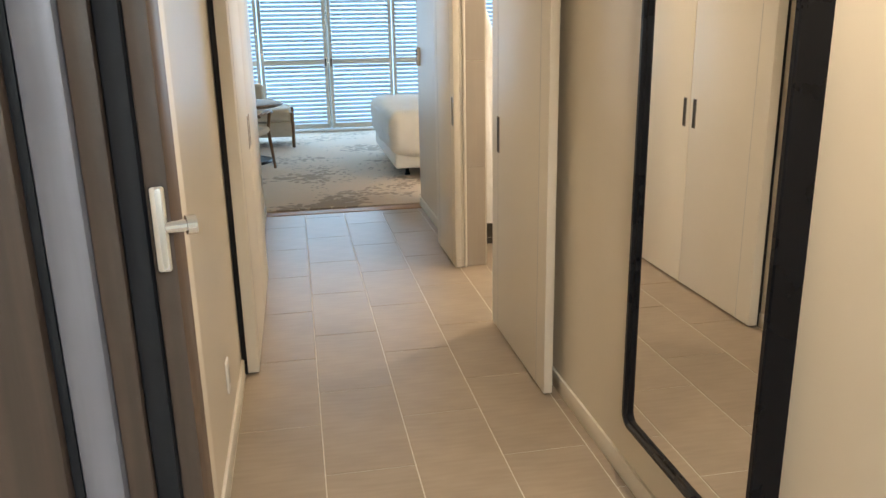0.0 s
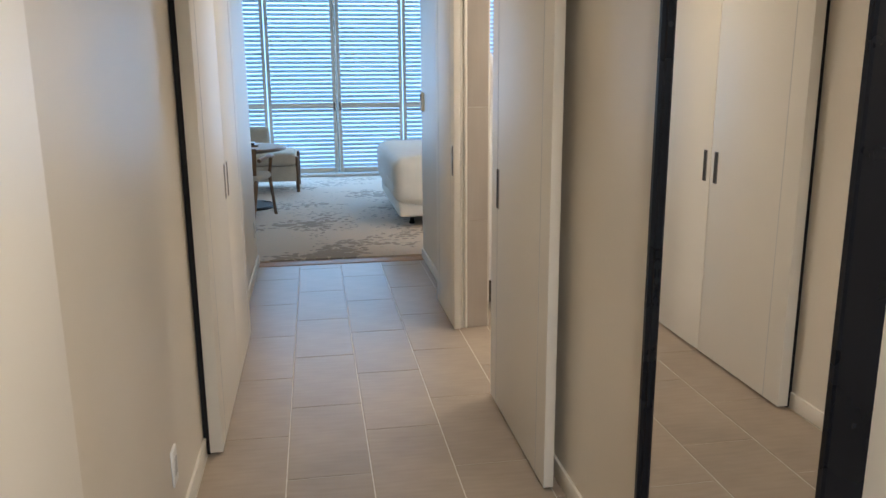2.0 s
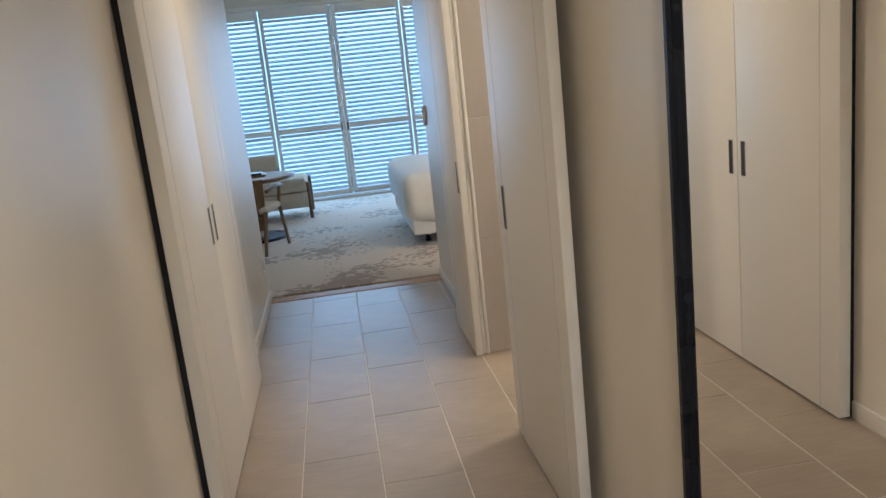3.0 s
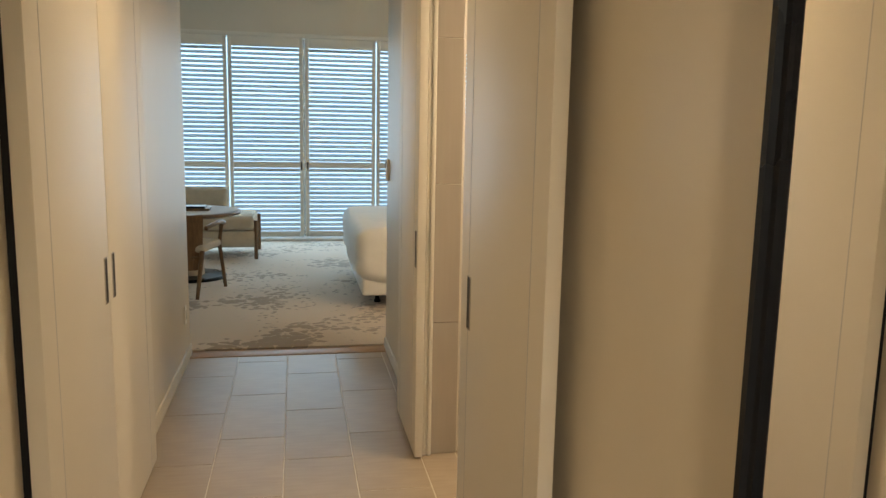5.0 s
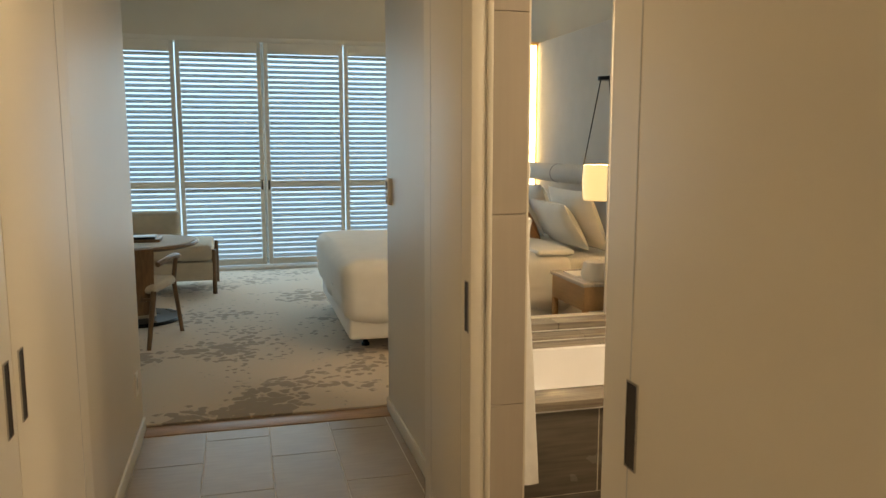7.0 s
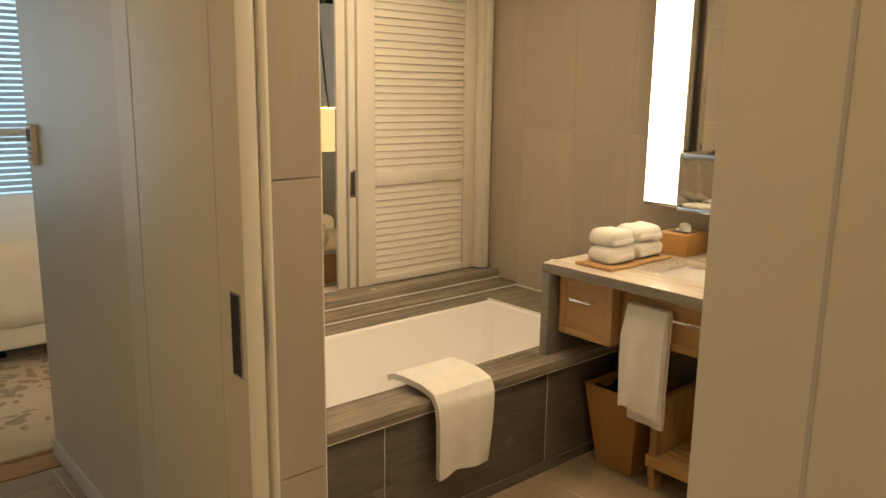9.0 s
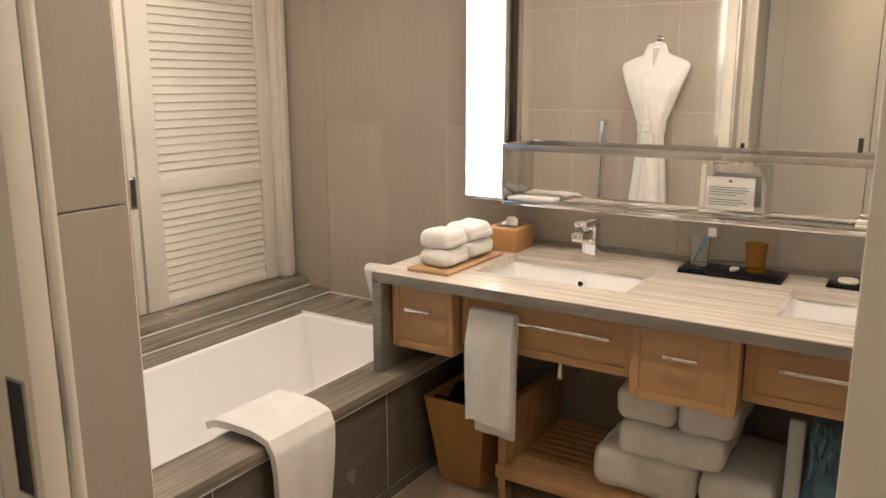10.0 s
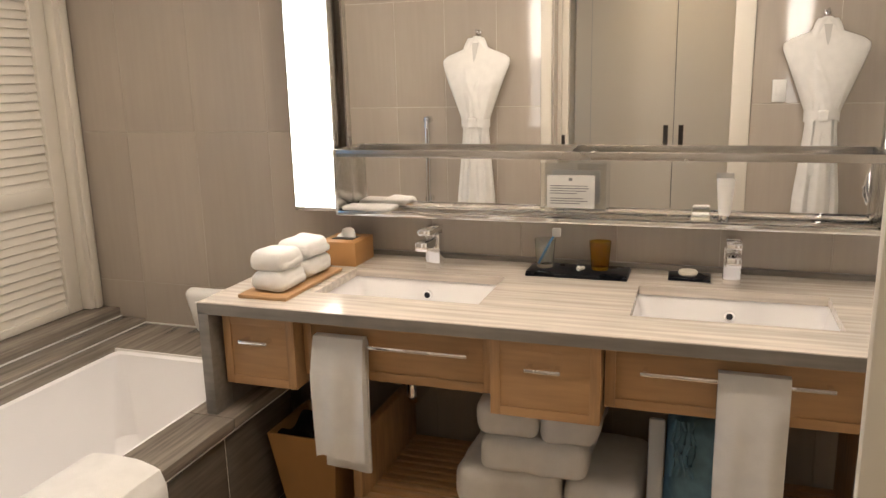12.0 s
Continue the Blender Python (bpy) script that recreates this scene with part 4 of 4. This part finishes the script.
SH = 0.1385
folded_towel((2.72, 4.30, SH), (3.12, 4.64, SH + 0.145), "large white bath towel folded on the open shelf", "bath towels on the shelf", 11)
folded_towel((2.74, 4.06, SH), (3.12, 4.295, SH + 0.14), "large white bath towel folded on the open shelf", "bath towels on the shelf", 15)
folded_towel((2.71, 4.22, SH + 0.147), (3.10, 4.55, SH + 0.255), "white bath towel folded on top of others", "bath towels on the shelf", 21)
folded_towel((2.72, 4.37, SH + 0.258), (3.05, 4.565, SH + 0.375), "white bath towel folded at the top of the stack", "bath towels on the shelf", 25)
folded_towel((2.72, 4.19, SH + 0.258), (3.05, 4.365, SH + 0.37), "white bath towel folded at the top of the stack", "bath towels on the shelf", 29)


def laundry_bag():
    b = thing("hair_dryer_bag", "blue-grey drawstring bag leaning on the shelf", "bag")
    part("bag_body", soft_block((2.74, 3.78, SH), (2.95, 4.00, SH + 0.37), 0.012, 5, rad=0.06), M_BLUE, b)
    part("board", box((2.715, 4.0, SH), (2.735, 4.045, SH + 0.385), 0.009), M_GREYBOARD, b)
    for k in range(5):
        part("cord", tube([(2.725 - 0.006 * math.sin(3 * j + k), 3.92 + 0.014 * k + 0.006 * math.sin(2 * j + k), SH + 0.385 - 0.035 * j) for j in range(6)], 0.004, sides=6), M_BLUE, b)


laundry_bag()


def bath_pillow():
    p = thing("bath_pillow", "white quilted bath pillow leaning against the tiled wall", "pillow")
    q = Matrix.Translation((3.14, 5.72, 0.578)) @ Matrix.Rotation(radians(-18), 4, "Y")
    b = box((-0.03, -0.17, -0.105), (0.03, 0.17, 0.105), 0.028, segs=4)
    bmesh.ops.transform(b, matrix=q, verts=b.verts)
    part("shell", b, M_LINEN, p)
    r = box((-0.038, -0.12, -0.065), (-0.022, 0.12, 0.065), 0.012, segs=3)
    bmesh.ops.transform(r, matrix=q, verts=r.verts)
    part("pad", r, M_LINEN, p)


bath_pillow()


def robe(y, hook_z, seed):
    """A bathrobe hung by its collar, the belt tied."""
    r = thing("bathrobe", "white terry bathrobe with tied belt hanging on the tiled wall", "bathrobe", group="hanging bathrobes")
    x0 = BATH_X0 + 0.012
    prof = ((0.0, 0.022), (0.03, 0.042), (0.07, 0.068), (0.10, 0.15), (0.125, 0.205), (0.16, 0.21), (0.20, 0.196), (0.32, 0.15), (0.44, 0.105), (0.50, 0.082), (0.56, 0.078), (0.70, 0.09), (0.95, 0.115), (1.30, 0.125), (1.53, 0.13))

    def half(d):
        for (a, wa), (b, wb) in zip(prof, prof[1:]):
            if d <= b:
                return wa + (wb - wa) * (d - a) / (b - a)
        return prof[-1][1]

    def deep(d):
        return 0.024 + 0.052 * min(1, d / 0.28) + 0.030 * max(0, d - 0.56)

    def fn(u, v):
        d = 1.53 * v
        a = 2 * math.pi * u
        w = half(d)
        dep = deep(d)
        fold = 1 + (0.18 * math.sin(7 * a + seed) + 0.1 * math.sin(13 * a)) * min(1, max(0, (d - 0.2)) / 0.4)
        return (x0 + dep + dep * math.cos(a) * fold, y + w * math.sin(a), hook_z - 0.02 - d + 0.01 * math.sin(3 * a + seed) * v)
    part("gown", grid(fn, 84, 80), M_TOWEL, r)
    part("neck_shadow", grid(lambda u, v: (x0 + 2 * deep(0.04 + 0.12 * v) + 0.001, y + (u - 0.5) * 0.04 * (1 - v) ** 0.7, hook_z - 0.06 - 0.11 * v), 4, 8, thick=0.003), M_GREYFAB, r, "shaded inside of the collar")
    for s in (1, -1):
        def lapel(u, v, s=s):
            side = s * (0.022 + 0.045 * math.sin(math.pi * min(1, v * 1.3) ** 0.8)) * (1 - v) ** 0.5 - s * 0.03 * v * v
            return (x0 + 2 * deep(0.02 + 0.47 * v) - 0.006 - 0.7 * abs(side) ** 1.3 + 0.010 * math.sin(math.pi * u) + (0.006 if s > 0 else 0), y + side + (u - 0.5) * 0.052, hook_z - 0.03 - 0.47 * v)
        part("lapel", grid(lapel, 8, 28, thick=0.014), M_TOWEL, r, "rolled shawl collar")
    belt = grid(lambda u, v: (x0 + 0.078 + 0.084 * math.cos(2 * math.pi * u), y + 0.088 * math.sin(2 * math.pi * u), hook_z - 0.50 - 0.055 * v + 0.008 * math.sin(4 * math.pi * u + seed)), 40, 4, thick=0.008)
    part("belt", belt, M_TOWEL, r)
    for s in (1, -1):
        part("belt_end", grid(lambda u, v, s=s: (x0 + 0.166 - 0.012 * v, y + s * (0.012 + 0.02 * v) + (u - 0.5) * 0.045, hook_z - 0.54 - (0.30 if s > 0 else 0.24) * v), 4, 12, thick=0.008), M_TOWEL, r)
    part("belt_knot", soft_block((x0 + 0.148, y - 0.03, hook_z - 0.56), (x0 + 0.178, y + 0.03, hook_z - 0.495), 0.006, seed, rad=0.02), M_TOWEL, r)
    h = thing("robe_hook", "small chrome robe hook on the tiled wall", "hook", group="robe hooks")
    part("plate", tube(((BATH_X0 + 0.001, y, hook_z), (BATH_X0 + 0.01, y, hook_z)), 0.018), M_CHROME, h)
    part("peg", tube(((BATH_X0 + 0.01, y, hook_z), (BATH_X0 + 0.05, y, hook_z + 0.005), (BATH_X0 + 0.058, y, hook_z + 0.018)), 0.006), M_CHROME, h)


robe(5.27, 1.73, 0.5)
robe(3.36, 1.76, 2.2)
gb = thing("grab_bar", "upright chrome grab bar on the tiled wall by the tub", "grab bar")
part("bar", tube(((1.22, 5.60, 0.70), (1.22, 5.60, 1.23)), 0.014), M_CHROME, gb)
for z in (0.715, 1.215):
    part("mount", tube(((BATH_X0 + 0.001, 5.60, z), (1.225, 5.60, z)), 0.022), M_CHROME, gb)
ws = thing("light_switch", "white rocker switch plate on the tiled wall", "switch")
part("plate", box((BATH_X0 + 0.001, 3.535, 1.30), (BATH_X0 + 0.010, 3.605, 1.42), 0.003), M_WHITE, ws)
part("rocker", box((BATH_X0 + 0.010, 3.555, 1.335), (BATH_X0 + 0.014, 3.585, 1.385), 0.002), M_WHITE, ws)


# ---- bedroom ----
def pillow(name, at, size, rot, material, label, group=""):
    p = thing(name, label, "pillow", group=group)
    w, h, d = size
    q = Matrix.Translation(at) @ Euler([radians(a) for a in rot]).to_matrix().to_4x4()
    bm = bmesh.new()
    for s in (1, -1):
        grid(lambda u, v, s=s: q @ Vector((s * d * (max(0, math.sin(math.pi * u)) * max(0, math.sin(math.pi * v))) ** 0.42, w * (u - 0.5) * (1 - 0.06 * math.sin(math.pi * v)), h * (v - 0.5) * (1 - 0.06 * math.sin(math.pi * u)))), 18, 18, bm)
    bmesh.ops.remove_doubles(bm, verts=bm.verts, dist=0.0015)
    part("cover", bm, material, p)
    return p


def bed():
    b = thing("bed", "wide bed made up with white linen on low dark legs", "bed")
    x0, x1, y0, y1 = 0.93, 3.10, 7.72, 9.66
    part("base", box((x0 + 0.03, y0 + 0.03, 0.13), (x1, y1 - 0.03, 0.36), 0.03, segs=3), M_LINEN, b, "white upholstered bed base")
    part("mattress", box((x0 + 0.02, y0 + 0.02, 0.36), (x1, y1 - 0.02, 0.66), 0.05, segs=4), M_LINEN, b)
    for x in (1.12, 2.9):
        for y in (8.05, 9.4):
            part("leg", lathe(((0.0, 0.0), (0.03, 0.0), (0.03, 0.02), (0.02, 0.03), (0.02, 0.13), (0.0, 0.13)), (x, y, 0.014)), M_BLACK, b)
    d = thing("duvet", "white duvet falling over the bed's sides", "duvet")

    bm = box((x0 - 0.03, y0 - 0.035, 0.27), (x1 - 0.45, y1 + 0.035, 0.705), 0.11, segs=6)
    bmesh.ops.subdivide_edges(bm, edges=[e for e in bm.edges if e.calc_length() > 0.1], cuts=9, use_grid_fill=True)
    for v in bm.verts:
        n = noise.noise_vector(v.co * 3.1)
        v.co += Vector((n.x * 0.02, n.y * 0.02, n.z * 0.018))
        if v.co.z < 0.45:
            v.co.z += 0.02 * math.sin(9 * v.co.x) + 0.015 * math.sin(7 * v.co.y)
            v.co.y += 0.012 * math.sin(13 * v.co.x) * (1 if v.co.y > 8.6 else -1)
            v.co.x -= 0.010 * math.sin(11 * v.co.y)
    part("cover", bm, M_LINEN, d)
    part("turned_edge", box((x1 - 0.75, y0 - 0.03, 0.69), (x1 - 0.46, y1 + 0.03, 0.735), 0.02, segs=4), M_LINEN, d, "folded-back top edge")
    pillow("pillow", (2.86, 8.15, 0.93), (0.78, 0.5, 0.10), (0, -22, 0), M_LINEN, "large white pillow propped against the headboard", "pillows on the bed")
    pillow("pillow", (2.86, 9.10, 0.93), (0.78, 0.5, 0.10), (0, -22, 0), M_LINEN, "large white pillow propped against the headboard", "pillows on the bed")
    pillow("pillow", (2.72, 8.2, 0.88), (0.72, 0.42, 0.09), (0, -32, 0), M_LINEN, "white pillow in front of another", "pillows on the bed")
    pillow("pillow", (2.72, 9.12, 0.88), (0.72, 0.42, 0.09), (0, -32, 0), M_LINEN, "white pillow in front of another", "pillows on the bed")
    pillow("cushion", (2.52, 9.33, 0.86), (0.46, 0.34, 0.08), (0, -30, -14), M_BRONZE, "shiny copper-brown cushion leaning on the pillows")
    pillow("cushion", (2.54, 8.6, 0.86), (0.46, 0.34, 0.08), (0, -30, 6), M_BRONZE, "shiny copper-brown cushion leaning on the pillows")


bed()


def headboard():
    h = thing("headboard", "pale fabric headboard wall with lit edges and oak side panels", "headboard")
    part("panel", box((3.22, 7.18, 0.0), (3.34, 9.98, 2.52), 0.004), M_GREYFAB, h, "pale grey fabric panel")
    for y0, y1 in ((7.05, 7.10), (10.06, 10.11)):
        part("oak_fin", box((3.04, y0, 0.0), (3.398, y1, 2.54), 0.003), M_OAKV, h, "oak fin beside the light")
    for y0, y1 in ((7.102, 7.16), (9.995, 10.056)):
        part("led_strip", box((3.15, y0, 0.75), (3.21, y1, 2.50), 0.004), M_LED, h, "warm glowing light strip")
    for y0, y1 in ((6.70, 7.045), (10.115, 10.55), (10.56, 11.1)):
        part("side_panel", box((3.12, y0, 0.0), (3.395, y1, 2.54), 0.003), M_GREYFAB, h, "taupe wall panel")
    part("bolster", tube([(3.14, 7.25 + 0.3 * k, 1.24) for k in range(10)], 0.085, sides=24), M_GREYFAB, h, "round padded bolster")
    for y in (8.0, 9.2):
        part("strap", tube(((3.14, y, 1.24), (3.14, y + 0.012, 1.24)), 0.088, sides=24), M_INK, h)


headboard()


def pendant(x, y):
    p = thing("pendant_lamp", "lit cream drum shade hanging on black cords", "lamp", (x, y, 0), "bedside pendants")
    part("shade", lathe(((0.135, 1.14), (0.145, 1.25), (0.138, 1.375), (0.134, 1.375), (0.141, 1.25), (0.131, 1.14))), M_SHADE, p, "glowing linen shade")
    part("canopy", lathe(((0.0, 1.93), (0.06, 1.93), (0.06, 1.955), (0.0, 1.955))), M_BLACK, p)
    part("bracket", box((0.0, -0.012, 1.935), (0.34 if x > 2.8 else 0.56, 0.012, 1.96), 0.002), M_BLACK, p, "black wall bracket")
    for k in range(3):
        a = 2 * math.pi * k / 3 + 0.5
        part("cord", tube(((0.04 * math.cos(a), 0.04 * math.sin(a), 1.93), (0.138 * math.cos(a), 0.138 * math.sin(a), 1.37)), 0.004, sides=6), M_BLACK, p)
    l = new("pendant_light", bpy.data.lights.new("pendant_light", "POINT"))
    l.data.energy, l.data.color, l.data.shadow_soft_size, l.location = 38, WARM, 0.05, (x, y, 1.23)


pendant(2.62, 7.2)
pendant(2.85, 10.35)


def nightstand(y0, y1):
    n = thing("nightstand", "oak bedside table with a dark open shelf", "nightstand")
    x0, x1 = 2.36, 2.95
    part("top", box((x0, y0, 0.60), (x1, y1, 0.625), 0.003), M_COUNTER, n, "pale stone top")
    part("drawer", box((x0 + 0.012, y0 + 0.012, 0.44), (x1 - 0.01, y1 - 0.012, 0.598), 0.003), M_OAK, n)
    for x in (x0 + 0.03, x1 - 0.03):
        for y in (y0 + 0.03, y1 - 0.03):
            part("leg", box((x - 0.018, y - 0.018, 0.016), (x + 0.018, y + 0.018, 0.44), 0.003), M_OAKV, n)
    part("back", box((x1 - 0.012, y0 + 0.05, 0.05), (x1 - 0.004, y1 - 0.05, 0.44)), M_WALNUT, n)
    part("shelf", box((x0 + 0.03, y0 + 0.03, 0.12), (x1 - 0.03, y1 - 0.03, 0.14)), M_WALNUT, n)
    return n


nightstand(6.92, 7.48)
nightstand(9.74, 10.35)
ph = thing("telephone", "black bedside telephone standing on the nightstand", "telephone")
part("cradle", box((2.78, 6.98, 0.625), (2.90, 7.12, 0.67), 0.01), M_BLACK, ph)
part("receiver", box((2.80, 7.0, 0.67), (2.86, 7.06, 0.86), 0.02, segs=3), M_BLACK, ph)
cw = thing("alarm_clock", "round white bedside clock on the nightstand", "clock")
part("case", lathe(((0.0, 0.0), (0.075, 0.0), (0.09, 0.04), (0.07, 0.12), (0.0, 0.14)), (2.50, 7.06, 0.625)), M_LINEN, cw)
np_ = thing("notepad", "white notepad lying on the nightstand", "notepad")
part("paper", box((2.42, 7.18, 0.625), (2.58, 7.38, 0.632), 0.001), M_WHITE, np_)


def round_table():
    t = thing("round_table", "low round wooden table on a pedestal with a dark disc foot", "table", (-0.62, 9.36, 0.016))
    part("tabletop", lathe(((0.0, 0.63), (0.45, 0.635), (0.495, 0.65), (0.505, 0.664), (0.495, 0.676), (0.0, 0.676)), sides=56), M_WALNUT, t)
    part("glass_top", lathe(((0.0, 0.677), (0.47, 0.677), (0.47, 0.682), (0.0, 0.682)), sides=48), M_GREYFAB, t, "pale glossy inlay")
    part("column", lathe(((0.0, 0.03), (0.13, 0.03), (0.12, 0.3), (0.10, 0.63), (0.0, 0.63)), sides=32), M_UPHOL, t)
    part("base", lathe(((0.0, 0.0), (0.335, 0.0), (0.345, 0.014), (0.33, 0.03), (0.0, 0.035)), sides=48), M_BLACK, t, "round dark metal foot")
    b = thing("leather_folder", "dark leather folder on the round table", "folder")
    part("cover", box((-0.74, 9.22, 0.699), (-0.42, 9.44, 0.722), 0.004), M_WALNUT, b)
    part("pages", box((-0.73, 9.23, 0.723), (-0.46, 9.43, 0.742), 0.002), M_BLACK, b)


round_table()


def arm_chair():
    c = thing("wooden_armchair", "walnut armchair with curved arms and a cream seat", "chair", (-0.56, 8.625, 0.016))
    q = Matrix.Rotation(radians(-14), 4, "Z")
    def P(*a):
        return q @ Vector(a)
    for sx in (-1, 1):
        part("front_leg", tube((P(sx * 0.25, 0.30, 0.0), P(sx * 0.22, 0.24, 0.42), P(sx * 0.25, 0.22, 0.62)), 0.017, taper=0.02), M_WALNUT, c)
        part("back_leg", tube((P(sx * 0.20, -0.30, 0.0), P(sx * 0.22, -0.2, 0.42)), 0.016, taper=0.022), M_WALNUT, c)
        part("arm", tube([P(sx * (0.26 + 0.03 * math.sin(math.pi * k / 8)), 0.26 - 0.058 * k, 0.62 + 0.03 * math.sin(math.pi * k / 8)) for k in range(9)], 0.02), M_WALNUT, c)
    part("back_shell", grid(lambda u, v: P((0.22 + 0.05 * v) * math.sin(radians(-62 + 124 * u)), -0.04 - 0.21 * math.cos(radians(-62 + 124 * u)) - 0.07 * v, 0.24 + 0.50 * v), 26, 10, thick=0.018), M_WALNUT, c, "curved walnut back shell")
    s = box((-0.24, -0.22, 0.40), (0.24, 0.25, 0.47), 0.03, segs=4)
    bmesh.ops.transform(s, matrix=q, verts=s.verts)
    part("seat", s, M_UPHOL, c, "cream padded seat")
    part("stretcher", tube((P(-0.21, -0.22, 0.36), P(0.21, -0.22, 0.36)), 0.014), M_WALNUT, c)


arm_chair()


def daybed():
    d = thing("daybed", "beige upholstered daybed with dark wooden posts", "daybed", (0, 0, 0.016))
    x0, x1, y0, y1 = -1.9, -0.05, 10.38, 11.18
    part("frame", box((x0, y0, 0.14), (x1, y1, 0.33), 0.015), M_UPHOL, d)
    part("mattress", box((x0, y0 - 0.02, 0.335), (x1, y1, 0.50), 0.05, segs=4), M_UPHOL, d, "thick beige seat cushion")
    for x in (x0 + 0.03, x1 + 0.015):
        for y in (y0 + 0.03, y1 - 0.03):
            part("post", tube(((x, y, 0.0), (x, y, 0.45)), 0.022, taper=0.024), M_WALNUT, d)
    part("back_cushion", box((x0, y1 - 0.02, 0.50), (-0.40, y1 + 0.14, 0.775), 0.06, segs=4), M_UPHOL, d, "beige back cushion")


daybed()

# ---- pieces: floor tiles and wall tiles ----
TW, TL = 0.318, 0.645
JX0 = 0.04
cache = {}


def tile_mesh(name, size, material):
    key = (name, tuple(round(s, 4) for s in size))
    if key not in cache:
        b = box((0, 0, 0), size, 0.0012, segs=1)
        cache[key] = mesh_of(name, b, material, smooth=False)
    return cache[key]


def lay(name, lo, hi, material, parent):
    ob = new(name, tile_mesh(name, [h - l for l, h in zip(lo, hi)], material))
    ob.parent = parent
    ob.location = lo
    return ob


G = 0.0022
floor_ob = bpy.data.objects["floor"]
for c in range(-1, 4):
    xa, xb = JX0 + (c - 1) * TW + TW, JX0 + (c - 1) * TW + 2 * TW
    xa, xb = max(xa, WL), min(xb, BATH_X0)
    if xb - xa < 0.02:
        continue
    y = 3.55 - 9 * TL if c % 2 else 3.83 - 9 * TL
    while y < 6.54:
        a, b = max(y, -1.55), min(y + TL, 6.543)
        if b - a > 0.03:
            lay("floor_tile", (xa + G, a + G, -0.012), (xb - G, b - G, 0.0), M_FLOOR, floor_ob)
        y += TL
for i in range(7):
    for j in range(5):
        xa, xb = BATH_X0 + TW * i, min(BATH_X0 + TW * (i + 1), BATH_X1)
        ya, yb = 2.72 + TL * j - (0.3 if i % 2 else 0), min(2.72 + TL * (j + 1) - (0.3 if i % 2 else 0), 5.33)
        if xb - xa > 0.02 and yb - max(ya, 2.7) > 0.02:
            lay("floor_tile", (xa + G, max(ya, 2.7) + G, -0.012), (xb - G, yb - G, 0.0), M_FLOOR, floor_ob)

ZR = (0.0, 0.645, 1.29, 1.935, H_HALL)
g2 = 0.0012
we = bpy.data.objects["wall_bath_east"]
ys = [6.47]
y = 6.214
while y > 2.75:
    ys.append(y)
    y -= 0.335
ys.append(2.705)
for a, b in zip(ys[1:], ys):
    for z0, z1 in zip(ZR, ZR[1:]):
        lay("wall_tile", (BATH_X1, a + g2, z0 + g2), (BATH_X1 + 0.012, b - g2, z1 - g2), M_TILE, we)
wi = bpy.data.objects["wall_east_far"]
ys = [DOOR_Y1 + 0.02, 5.16, 5.49, 5.82, 6.15, 6.47]
for a, b in zip(ys, ys[1:]):
    for z0, z1 in zip(ZR, ZR[1:]):
        lay("wall_tile", (BATH_X0 - 0.006, a + g2, z0 + g2), (BATH_X0 + 0.001, b - g2, z1 - g2), M_TILE, wi)
for z0, z1 in zip(ZR, ZR[1:]):
    lay("jamb_tile", (WR + 0.003, DOOR_Y1 + 0.008, z0 + g2), (BATH_X0 + 0.001, DOOR_Y1 + 0.0195, min(z1, HEAD) - g2), M_TILE, wi)
wi = bpy.data.objects["wall_east"]
ys = [2.705, 2.96, 3.29, DOOR_Y0]
for a, b in zip(ys, ys[1:]):
    for z0, z1 in zip(ZR, ZR[1:]):
        lay("wall_tile", (BATH_X0 - 0.006, a + g2, z0 + g2), (BATH_X0 + 0.001, b - g2, z1 - g2), M_TILE, wi)
